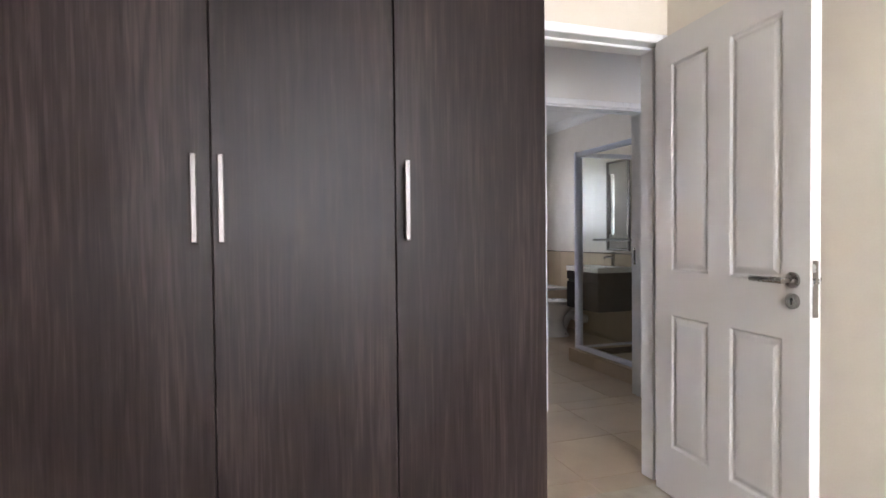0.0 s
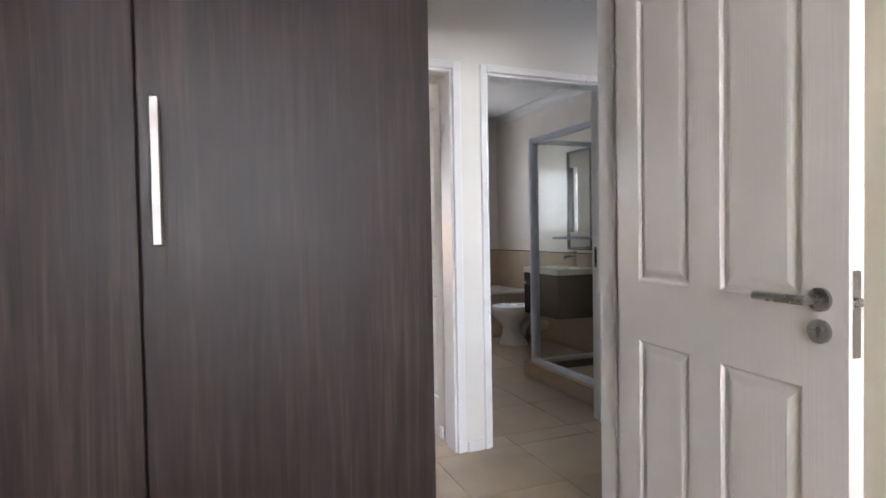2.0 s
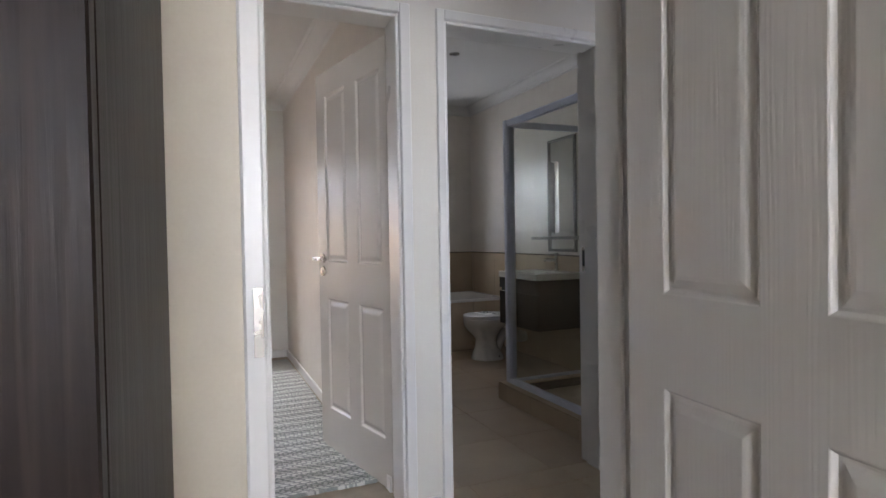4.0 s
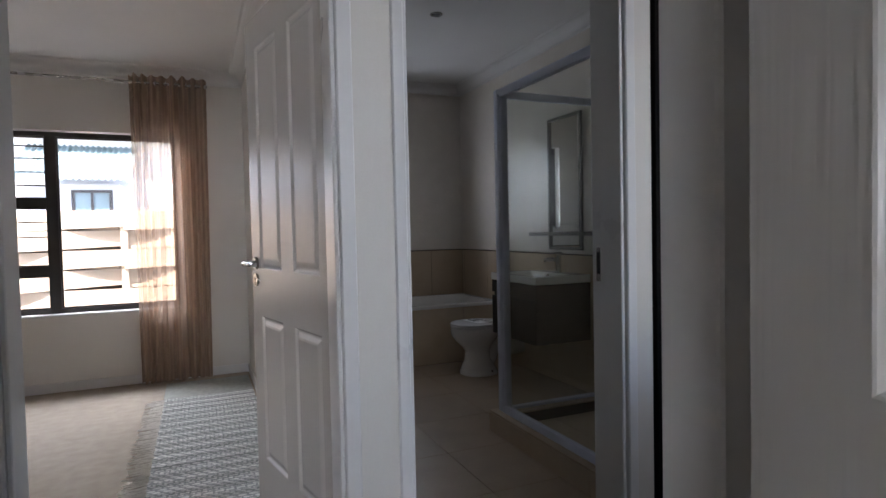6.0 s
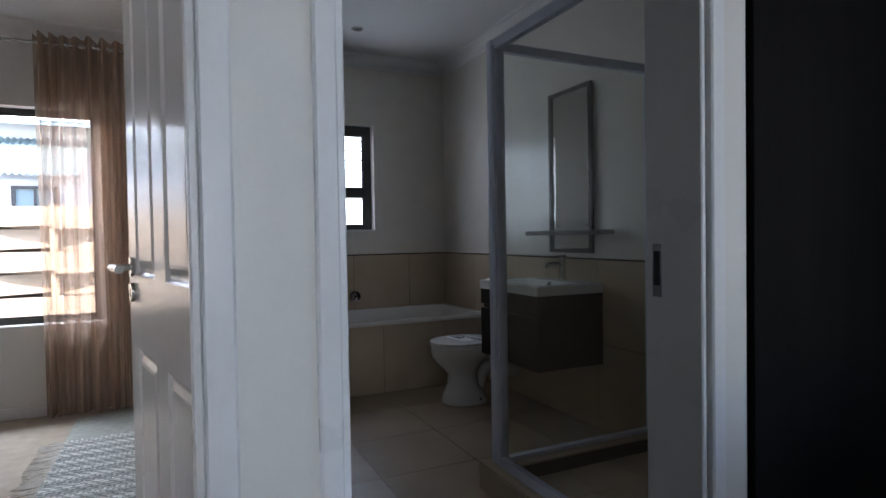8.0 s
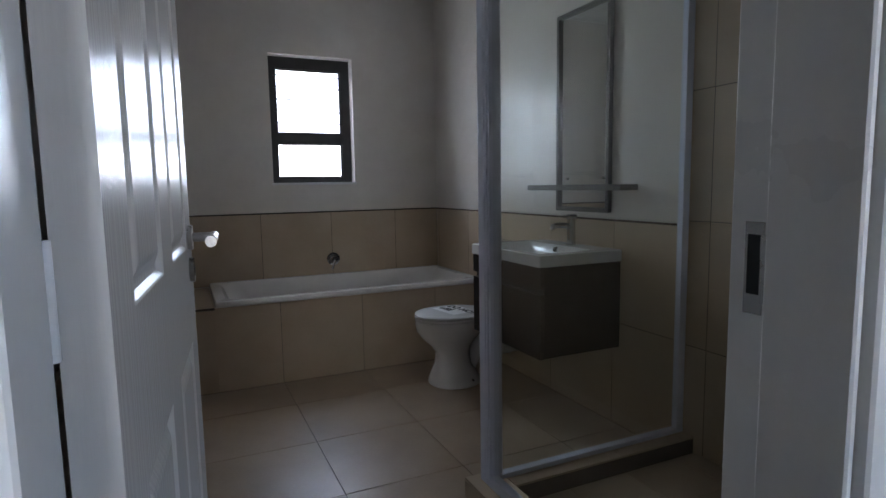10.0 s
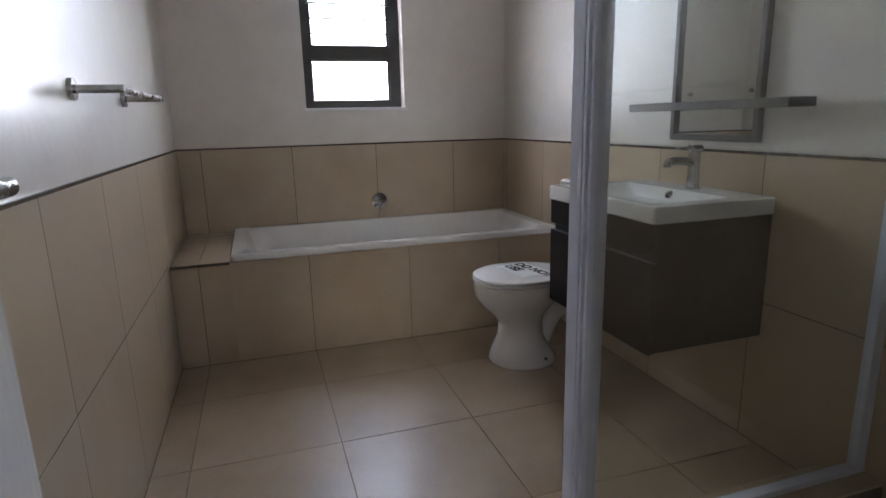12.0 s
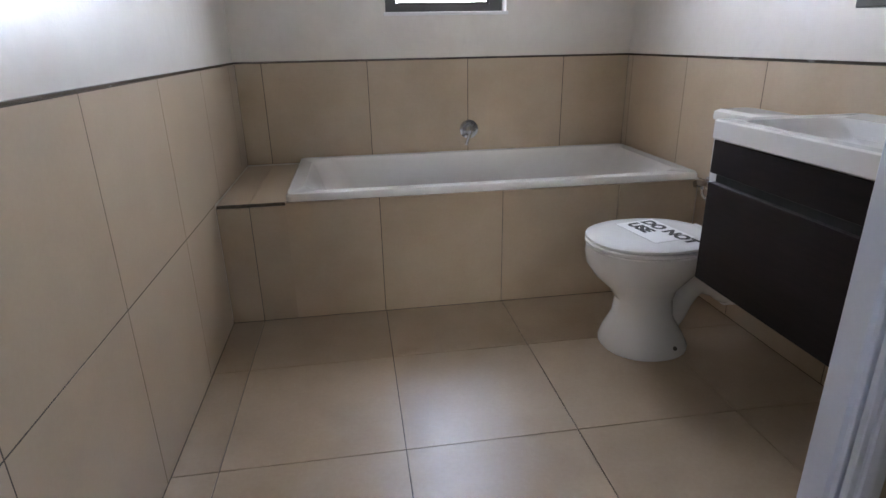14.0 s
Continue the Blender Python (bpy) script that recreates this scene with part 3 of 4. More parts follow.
# ---- windows ----
def window(name, x0, x1, z0, z1, ya, yb, lights, glass, lab, bars, sill_y):
    """Dark aluminium window. lights: panes as (x, x, z, z); bars: burglar bars as (x, x, z)."""
    t = tagged(new(name), lab, "window", "", "structure")
    t.matrix_basis = pose((x0 + x1) / 2, (ya + yb) / 2, z0)
    ox, oy, oz = (x0 + x1) / 2, (ya + yb) / 2, z0
    cuts_x = sorted({x0, x1, *[v for q in lights for v in q[:2]]})
    cuts_z = sorted({z0, z1, *[v for q in lights for v in q[2:]]})
    bm = bmesh.new()
    for xa, xb in zip(cuts_x, cuts_x[1:]):
        for za, zb in zip(cuts_z, cuts_z[1:]):
            xm, zm = (xa + xb) / 2, (za + zb) / 2
            if not any(q[0] < xm < q[1] and q[2] < zm < q[3] for q in lights):
                box(bm, xa - ox, xb - ox, ya - oy, yb - oy, za - oz, zb - oz)
    part("window_frame", bm, M_BRONZE, t, "dark bronze aluminium frame")
    for xa, xb, za, zb in lights:
        bm = bmesh.new()
        for b0 in ((xa, xa + 0.012, za, zb), (xb - 0.012, xb, za, zb), (xa + 0.012, xb - 0.012, za, za + 0.012), (xa + 0.012, xb - 0.012, zb - 0.012, zb)):
            box(bm, b0[0] - ox, b0[1] - ox, -0.010, 0.010, b0[2] - oz, b0[3] - oz, 0.002)
        part("glazing_bead", bm, M_BRONZE, t)
        bm = bmesh.new()
        box(bm, xa + 0.004 - ox, xb - 0.004 - ox, -0.002, 0.002, za + 0.004 - oz, zb - 0.004 - oz)
        p = part("pane", bm, glass, t)
        p.visible_shadow = False
    for xa, xb, z in bars:
        bm = bmesh.new()
        box(bm, xa - ox, xb - ox, -0.040, -0.028, z - 0.005 - oz, z + 0.005 - oz, 0.002)
        part("burglar_bar", bm, M_BRONZE, t, "thin steel burglar bar")
    bm = bmesh.new()
    box(bm, x0 - 0.01 - ox, x1 + 0.01 - ox, sill_y - oy, ya - oy - 0.002, -0.012, 0.004, 0.003)
    part("window_sill", bm, M_TRIM, t, "white painted sill")
    return t


window("window_1", 3.580, 4.150, 1.150, 2.010, 8.392, 8.437, [(3.628, 4.088, 1.188, 1.428), (3.632, 4.088, 1.495, 1.935)], M_FROST,
       "small dark-framed bathroom window with obscure glass", [(3.62, 4.10, 1.565 + 0.08 * i) for i in range(5)], 8.302)
window("window_2", 0.38, 2.22, 0.572, 1.930, 8.180, 8.230,
       [(1.389, 2.18, 0.609, 1.898), (0.42, 0.84, 0.609, 0.859), (0.42, 0.84, 0.931, 1.368), (0.42, 0.84, 1.436, 1.898),
        (0.865, 1.323, 0.609, 0.859), (0.865, 1.323, 0.931, 1.368), (0.865, 1.323, 1.436, 1.898)], M_GLASS,
       "wide dark-framed bedroom window beside a sheer curtain", [(a, b, z) for a, b in ((0.42, 0.84), (0.865, 1.323)) for z in (1.04, 1.15, 1.26, 1.53, 1.63, 1.73, 1.82)], 8.085)
window("window_3", 0.95, 2.35, 0.802, 2.218, -1.10, -1.05, [(0.99, 1.63, 0.84, 2.18), (1.67, 2.31, 0.84, 2.18)], M_GLASS,
       "wide dark-framed window of the first bedroom", [], -0.99)


# ---- first bedroom: wardrobe ----
W_FACE, W_END = 2.853, 1.907
w = thing("wardrobe", (0.790, W_FACE, 0), "tall built-in wardrobe in dark brown-grey wood laminate with steel bar handles", "wardrobe")
bm = bmesh.new()
box(bm, -0.68, W_END - 0.790, 0.022, BED - W_FACE - 0.002, 0.0, 2.585, 0.002)
part("body", bm, M_WOOD, w)
for d0, d1, hx in ((0.110, 0.542, 0.507), (0.547, 1.0035, 0.968), (1.0065, 1.4575, 1.028), (1.4605, W_END, 1.485)):
    bm = bmesh.new()
    box(bm, d0 - 0.790, d1 - 0.790, 0.0, 0.019, 0.06, 2.57, 0.0015)
    dr = part("door", bm, M_WOOD, w)
    bm = bmesh.new()
    hh = hx - 0.790
    box(bm, hh - 0.007, hh + 0.007, -0.034, -0.026, 1.150, 1.360, 0.002)
    for z in (1.175, 1.341):
        box(bm, hh - 0.005, hh + 0.005, -0.027, 0.001, z - 0.005, z + 0.005, 0.001)
    part("handle", bm, M_SATIN, dr, "flat satin steel bar handle")

# ---- hall: dark cupboard ----
c = thing("hall_cupboard", (4.217, 4.66, 0), "tall built-in cupboard with dark wood doors in the passage", "cupboard")
bm = bmesh.new()
box(bm, -0.405, 1.080, 0.022, 0.168, 0.0, 2.59, 0.002)
part("body", bm, M_CUPBOARD, c)
for a, b, hx in ((-0.403, 0.354, 0.272), (0.358, 1.078, 0.432)):
    bm = bmesh.new()
    box(bm, a, b, 0.0, 0.019, 0.05, 2.58, 0.0015)
    dr = part("door", bm, M_CUPBOARD, c)
    bm = bmesh.new()
    box(bm, hx - 0.007, hx + 0.007, -0.034, -0.026, 1.210, 1.507, 0.002)
    for z in (1.250, 1.467):
        box(bm, hx - 0.005, hx + 0.005, -0.027, 0.001, z - 0.005, z + 0.005, 0.001)
    part("handle", bm, M_SATIN, dr, "flat satin steel bar handle")


# ---- second bedroom ----
cur = thing("curtain", (2.15, 8.015, 0), "sheer rust-brown eyelet curtain hanging beside the window", "curtain")
bm = bmesh.new()
NX, NZ = 240, 26
grid = []
for j in range(NZ + 1):
    v = j / NZ
    row = []
    for i in range(NX + 1):
        u = i / NX
        x = -0.25 + 0.54 * u + 0.020 * math.sin(9 * u + 2) * (1 - v)
        ph = 2 * math.pi * (u * 8.5 + 0.30 * math.sin(5 * u))
        amp = 0.048 + 0.026 * math.sin(11 * u + 1.0)
        y = amp * math.sin(ph) * (0.75 + 0.25 * v) + 0.007 * math.sin(3.1 * ph + 4 * v) * (1 - v)
        row.append(bm.verts.new((x, y, 0.012 + v * 2.350)))
    grid.append(row)
for j in range(NZ):
    for i in range(NX):
        bm.faces.new((grid[j][i], grid[j][i + 1], grid[j + 1][i + 1], grid[j + 1][i]))
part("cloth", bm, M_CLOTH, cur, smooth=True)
for i in range(7):
    u = (i + 0.5) / 7.5
    bm = bmesh.new()
    bmesh.ops.create_cone(bm, cap_ends=False, segments=20, radius1=0.021, radius2=0.021, depth=0.006, matrix=Matrix.Translation((-0.25 + 0.54 * u, 0.0, 2.307)) @ Matrix.Rotation(radians(90), 4, "Y"))
    part("eyelet", bm, M_STEEL, cur, "metal eyelet ring")
rod = thing("curtain_rod", (1.24, 8.015, 2.307), "thin metal curtain rod above the bedroom window", "curtain rod")
bm = bmesh.new()
tube(bm, (-1.2, 0, 0), (1.19, 0, 0), 0.010, 14)
part("pole", bm, M_STEEL, rod, smooth=True)
for x in (-1.2, 1.19):
    bm = bmesh.new()
    bmesh.ops.create_uvsphere(bm, u_segments=16, v_segments=10, radius=0.018, matrix=Matrix.Translation((x, 0, 0)))
    part("finial", bm, M_STEEL, rod, smooth=True)
for x in (-1.1, 1.14):
    bm = bmesh.new()
    box(bm, x - 0.006, x + 0.006, 0, 0.085, -0.006, 0.006, 0.001)
    part("bracket", bm, M_STEEL, rod)

rug = thing("rug", (2.40, 6.50, 0), "grey and white woven rug with cream fringe on the carpet", "rug")
bm = bmesh.new()
NR, NC = 150, 24
top = []
for j in range(NR + 1):
    y = -1.48 + 2.44 * j / NR
    row = []
    for i in range(NC + 1):
        x = -0.30 + 0.58 * i / NC
        h = 0.011 + 0.0035 * ((i + j) % 2) + 0.002 * math.sin(j * 0.9) + (0.004 if j % 12 == 0 else 0)
        row.append(bm.verts.new((x + random.uniform(-0.003, 0.003), y + random.uniform(-0.003, 0.003), h)))
    top.append(row)
for j in range(NR):
    for i in range(NC):
        bm.faces.new((top[j][i], top[j][i + 1], top[j + 1][i + 1], top[j + 1][i]))
rim = [top[0][i] for i in range(NC + 1)] + [top[j][NC] for j in range(1, NR + 1)] + [top[NR][i] for i in range(NC - 1, -1, -1)] + [top[j][0] for j in range(NR - 1, 0, -1)]
low = [bm.verts.new((v.co.x, v.co.y, 0.0005)) for v in rim]
for i in range(len(rim)):
    k = (i + 1) % len(rim)
    bm.faces.new((rim[i], rim[k], low[k], low[i]))
part("woven_field", bm, M_RUG, rug)
bm = bmesh.new()
box(bm, -0.31, 0.28, 0.962, 1.44, 0.0005, 0.009, 0.003)
part("end_band", bm, M_BAND, rug, "plain flat-woven grey-green end band")
bm = bmesh.new()
for i in range(260):
    y = -1.47 + 2.42 * i / 259 + random.uniform(-0.004, 0.004)
    dx, dy = 0.105 + random.uniform(-0.03, 0.02), random.uniform(-0.035, 0.035)
    tube(bm, (-0.295, y, 0.008), (-0.295 - dx, y + dy, 0.003), 0.0036, 5, 0.0024)
tagged(part("fringe", bm, M_FRINGE, rug, "knotted cream fringe"), kind="stuff")

# ---- bathroom: bath ----
RIM = 0.506
bath = thing("bathtub", (3.957, 7.93, 0), "white enamel built-in bathtub in a tiled surround", "bathtub")
bx, by = 3.957, 7.93
x0, x1, y0, y1 = 3.134 - bx, RIGHT - 0.002 - bx, 7.566 - by, BACK - 0.003 - by
bm = bmesh.new()
rings = [rounded(x0 + 0.03, x1 - 0.03, y0 + 0.03, y1 - 0.03, RIM - 0.031, 0.03), rounded(x0, x1, y0, y1, RIM - 0.027, 0.03), rounded(x0, x1, y0, y1, RIM - 0.010, 0.03), rounded(x0 + 0.006, x1 - 0.006, y0 + 0.006, y1 - 0.006, RIM, 0.03),
         rounded(x0 + 0.060, x1 - 0.060, y0 + 0.048, y1 - 0.048, RIM, 0.09), rounded(x0 + 0.078, x1 - 0.078, y0 + 0.058, y1 - 0.058, RIM - 0.016, 0.10),
         rounded(x0 + 0.12, x1 - 0.16, y0 + 0.095, y1 - 0.095, RIM - 0.12, 0.12), rounded(x0 + 0.16, x1 - 0.30, y0 + 0.12, y1 - 0.12, RIM - 0.33, 0.14), rounded(x0 + 0.22, x1 - 0.40, y0 + 0.17, y1 - 0.17, RIM - 0.385, 0.14)]
loft(bm, rings, False, True)
part("tub", bm, M_ENAMEL, bath, smooth=True)
bm = bmesh.new()
box(bm, x0 + 0.02, x1, y0 + 0.024, y1, 0.0, 0.12)
part("base", bm, M_GROUT, bath)

bt = thing("bath_mixer", (3.966, BACK, 0.610), "chrome wall mixer above the bathtub", "mixer tap")
bm = bmesh.new()
tube(bm, (0, 0, 0), (0, -0.010, 0), 0.046, 32)
tube(bm, (0, -0.010, 0), (0, -0.030, 0), 0.034, 28, 0.030)
part("rosette", bm, M_CHROME, bt, smooth=True)
bm = bmesh.new()
tube(bm, (0, -0.028, 0), (0, -0.060, 0), 0.026, 28, 0.022)
part("cartridge", bm, M_CHROME, bt, smooth=True)
bm = bmesh.new()
tube(bm, (0.0, -0.052, -0.005), (-0.028, -0.085, -0.062), 0.010, 14, 0.008)
part("lever", bm, M_CHROME, bt, smooth=True)

# ---- bathroom: toilet ----
wc = thing("toilet", (4.358, 7.162, 0), "white ceramic toilet with a plastic seat and low cistern", "toilet")
wc.scale = (0.935, 0.935, 0.935)
bm = bmesh.new()
secs = [(0.0, 0.012, 0.160, 0.156), (0.012, 0.012, 0.161, 0.157), (0.05, 0.008, 0.146, 0.138), (0.12, 0.002, 0.110, 0.102), (0.19, 0.0, 0.104, 0.094), (0.235, -0.010, 0.126, 0.110),
        (0.285, -0.016, 0.174, 0.143), (0.33, -0.012, 0.208, 0.170), (0.37, -0.004, 0.222, 0.181), (0.396, 0.0, 0.224, 0.183), (0.402, 0.0, 0.218, 0.178)]
loft(bm, [oval(cx, 0, z, rx, ry, 44, 2.15) for z, cx, rx, ry in secs])
part("bowl", bm, M_CERAMIC, wc, smooth=True)
bm = bmesh.new()
loft(bm, [rounded(0.12, 0.345, -0.10, 0.10, z, 0.05) for z in (0.30, 0.385, 0.398)])
part("deck", bm, M_CERAMIC, wc, smooth=True)
bm = bmesh.new()
sweep(bm, smooth_path([(0.06, 0, 0.055), (0.115, 0, 0.10), (0.155, 0, 0.185), (0.21, 0, 0.235), (0.29, 0, 0.215), (0.34, 0, 0.185), (0.445, 0, 0.18)]), 0.052, 16)
part("trap", bm, M_CERAMIC, wc, smooth=True)
bm = bmesh.new()
tube(bm, (0.33, 0, 0.186), (0.40, 0, 0.182), 0.060, 20)
part("pan_collar", bm, M_PLASTIC, wc, "white plastic pan connector", True)
bm = bmesh.new()
loft(bm, [oval(0.0, 0, z, rx, ry, 44, 2.2) for z, rx, ry in ((0.4025, 0.222, 0.182), (0.406, 0.228, 0.187), (0.414, 0.228, 0.187), (0.4175, 0.223, 0.183))])
part("seat_ring", bm, M_PLASTIC, wc, smooth=True)
bm = bmesh.new()
loft(bm, [oval(0.0, 0, z, rx, ry, 44, 2.2) for z, rx, ry in ((0.4195, 0.222, 0.182), (0.423, 0.228, 0.187), (0.431, 0.227, 0.186), (0.4365, 0.216, 0.176), (0.439, 0.18, 0.145), (0.440, 0.10, 0.08))])
lid = part("lid", bm, M_PLASTIC, wc, "white plastic lid", True)
for y in (-0.075, 0.075):
    bm = bmesh.new()
    tube(bm, (0.235, y - 0.02, 0.415), (0.235, y + 0.02, 0.415), 0.013, 14)
    part("seat_hinge", bm, M_PLASTIC, wc, smooth=True)
bm = bmesh.new()
tube(bm, (0.07, -0.140, 0.034), (0.07, -0.115, 0.034), 0.008, 12)
part("floor_bolt", bm, M_GREYMETAL, wc, smooth=True)
bm = bmesh.new()
loft(bm, [rounded(0.325, 0.450, -0.180, 0.180, 0.40, 0.03), rounded(0.312, 0.450, -0.188, 0.188, 0.60, 0.03), rounded(0.310, 0.450, -0.190, 0.190, 0.805, 0.03)])
cis = part("cistern", bm, M_CERAMIC, wc, smooth=True)
bm = bmesh.new()
loft(bm, [rounded(0.302, 0.452, -0.198, 0.198, 0.805, 0.03), rounded(0.300, 0.452, -0.200, 0.200, 0.815, 0.03), rounded(0.302, 0.452, -0.198, 0.198, 0.835, 0.03), rounded(0.316, 0.444, -0.184, 0.184, 0.843, 0.03)])
part("cistern_lid", bm, M_CERAMIC, cis, smooth=True)

av = thing("angle_valve", (RIGHT, 7.505, 0.475), "small chrome angle valve on the tiled wall beside the cistern", "valve")
bm = bmesh.new()
tube(bm, (0, 0, 0), (-0.006, 0, 0), 0.024, 20)
tube(bm, (-0.006, 0, 0), (-0.042, 0, 0), 0.011, 16)
part("body", bm, M_CHROME, av, smooth=True)
bm = bmesh.new()
tube(bm, (-0.040, 0, 0), (-0.062, 0, 0), 0.016, 12, 0.014)
part("knob", bm, M_CHROME, av, smooth=True)
bm = bmesh.new()
sweep(bm, smooth_path([(-0.030, 0, -0.008), (-0.030, -0.015, -0.045), (-0.028, -0.07, -0.060), (-0.026, -0.135, -0.035), (-0.030, -0.160, 0.0)]), 0.006, 10)
part("hose", bm, M_STEEL, av, "braided supply hose", True)

note = thing("notice", (4.376, 7.172, 0.4122), "white paper notice with black capitals stuck on the toilet lid", "notice", turn=-80)
note.scale = (0.935, 0.935, 0.935)
bm = bmesh.new()
box(bm, -0.115, 0.115, -0.083, 0.083, -0.0002, 0.0008)
part("sheet", bm, M_PAPER, note)


def lettering(text, size, x, y, z, parent, label):
    cu = bpy.data.curves.new("lettering", "FONT")
    cu.body, cu.size, cu.extrude, cu.align_x, cu.offset = text, size, 0.0003, "LEFT", size * 0.05
    tmp = bpy.data.objects.new("lettering_source", cu)
    scene.collection.objects.link(tmp)
    bpy.context.view_layer.update()
    me = bpy.data.meshes.new_from_object(tmp.evaluated_get(bpy.context.evaluated_depsgraph_get()))
    bpy.data.objects.remove(tmp)
    bpy.data.curves.remove(cu)
    me.materials.clear()
    me.materials.append(M_INK)
    ob = new("lettering", me)
    ob.parent = parent
    ob.location = (x, y, z)
    return tagged(ob, label)


lettering("DO NOT", 0.066, -0.104, 0.020, 0.0012, note, "black capitals reading DO NOT")
lettering("USE", 0.066, -0.100, -0.044, 0.0012, note, "black capitals reading USE")

# ---- bathroom: vanity ----
van = thing("vanity_cabinet", (4.582, 6.570, 0), "wall-hung dark wenge vanity cabinet with one drawer", "vanity cabinet")
bm = bmesh.new()
box(bm, -0.214, 0.198, -0.300, 0.300, 0.372, 0.765, 0.002)
part("body", bm, M_VANITY, van)
bm = bmesh.new()
box(bm, -0.235, -0.216, -0.302, 0.302, 0.678, 0.766, 0.0015)
part("upper_rail", bm, M_VANITY, van)
bm = bmesh.new()
box(bm, -0.235, -0.216, -0.302, 0.302, 0.370, 0.652, 0.0015)
part("drawer_front", bm, M_VANITY, van, "dark drawer front with a recessed finger grip")
bm = bmesh.new()
# Thin dark sheet that stands in for shade in the finger grip.
box(bm, -0.2165, -0.2145, -0.298, 0.298, 0.650, 0.680)
part("grip_recess", bm, M_HOLESHADE, van)

sink = thing("basin", (4.582, 6.570, 0.768), "white ceramic rectangular basin on the vanity cabinet", "basin")
bm = bmesh.new()
x0, x1, y0, y1 = -0.242, 0.199, -0.308, 0.308
T = 0.052
loft(bm, [rounded(x0 + 0.004, x1, y0 + 0.004, y1 - 0.004, 0.0, 0.008), rounded(x0, x1, y0, y1, 0.004, 0.010), rounded(x0, x1, y0, y1, T - 0.004, 0.010), rounded(x0 + 0.004, x1 - 0.004, y0 + 0.004, y1 - 0.004, T, 0.010),
          rounded(x0 + 0.036, x1 - 0.125, y0 + 0.050, y1 - 0.050, T, 0.025), rounded(x0 + 0.042, x1 - 0.131, y0 + 0.056, y1 - 0.056, T - 0.006, 0.03),
          rounded(x0 + 0.075, x1 - 0.150, y0 + 0.110, y1 - 0.110, T - 0.040, 0.04), rounded(x0 + 0.13, x1 - 0.185, y0 + 0.19, y1 - 0.19, T - 0.047, 0.04)], False, True)
part("bowl", bm, M_CERAMIC, sink, smooth=True)
bm = bmesh.new()
tube(bm, (0.052, 0.0, T - 0.024), (0.072, 0.0, T - 0.020), 0.014, 24)
ofl = part("overflow_ring", bm, M_CHROME, sink, "chrome overflow ring", True)
bm = bmesh.new()
tube(bm, (0.0508, 0.0, T - 0.0245), (0.0522, 0.0, T - 0.024), 0.008, 18)
part("overflow_hole", bm, M_HOLESHADE, ofl)
bm = bmesh.new()
tube(bm, (-0.045, 0, T - 0.047), (-0.045, 0, T - 0.044), 0.022, 24)
part("waste", bm, M_CHROME, sink, smooth=True)

tap = thing("basin_mixer", (4.716, 6.545, 0.819), "chrome single-lever basin mixer tap", "mixer tap")
bm = bmesh.new()
tube(bm, (0, 0, 0), (0, 0, 0.006), 0.027, 24)
tube(bm, (0, 0, 0.006), (0, 0, 0.125), 0.021, 24, 0.019)
part("column", bm, M_CHROME, tap, smooth=True)
bm = bmesh.new()
sweep(bm, smooth_path([(0, 0, 0.085), (-0.05, 0, 0.098), (-0.105, 0, 0.095), (-0.112, 0, 0.078)]), [0.014] * 13 + [0.012] * 6, 14)
part("spout", bm, M_CHROME, tap, smooth=True)
bm = bmesh.new()
loft(bm, [rounded(-0.022, 0.022, -0.020, 0.020, 0.126, 0.01), rounded(-0.024, 0.024, -0.020, 0.020, 0.142, 0.01), rounded(-0.018, 0.020, -0.014, 0.014, 0.150, 0.008)])
part("lever", bm, M_CHROME, tap, smooth=True)
bm = bmesh.new()
box(bm, -0.075, -0.018, -0.010, 0.010, 0.138, 0.145, 0.002)
part("lever_arm", bm, M_CHROME, tap)

# ---- bathroom: mirror and shelf ----
mir = thing("wall_mirror", (RIGHT + 0.004, 6.540, 0.980), "tall wall mirror in a thin dark grey frame", "mirror")
hy, hz = 0.196, 0.962
for nm, b0 in (("frame_side", (-0.024, 0.002, -hy, -hy + 0.020, 0, hz)), ("frame_side", (-0.024, 0.002, hy - 0.020, hy, 0, hz)),
               ("frame_top", (-0.024, 0.002, -hy + 0.0203, hy - 0.0203, hz - 0.020, hz)), ("frame_bottom", (-0.024, 0.002, -hy + 0.0203, hy - 0.0203, 0, 0.022))):
    bm = bmesh.new()
    box(bm, *b0, 0.002)
    part(nm, bm, M_GREYMETAL, mir)
bm = bmesh.new()
box(bm, -0.010, -0.002, -hy + 0.018, hy - 0.018, 0.018, hz - 0.018)
part("mirror_glass", bm, M_MIRROR, mir)
for y in (-hy * 0.99 + 0.01, hy * 0.75):
    bm = bmesh.new()
    tube(bm, (-0.0105, y * 0.8, 0.16), (-0.016, y * 0.8, 0.16), 0.007, 14)
    part("shelf_stud", bm, M_CHROME, mir, smooth=True)
sh = thing("mirror_shelf", (RIGHT - 0.020, 6.497, 1.084), "narrow dark grey shelf across the mirror", "shelf")
bm = bmesh.new()
box(bm, -0.100, -0.001, -0.345, 0.352, 0.0, 0.027, 0.002)
part("board", bm, M_GREYMETAL, sh)

# ---- bathroom: towel rail ----
tr = thing("towel_rail", (LEFT - 0.008, 6.872, 1.166), "brushed steel towel rail on the painted wall", "towel rail")
for y in (-0.293, 0.293):
    bm = bmesh.new()
    tube(bm, (0, y, 0), (0.012, y, 0), 0.027, 24)
    part("flange", bm, M_STEEL, tr, smooth=True)
    bm = bmesh.new()
    tube(bm, (0.010, y, 0), (0.120, y, 0), 0.0105, 18)
    part("arm", bm, M_STEEL, tr, smooth=True)
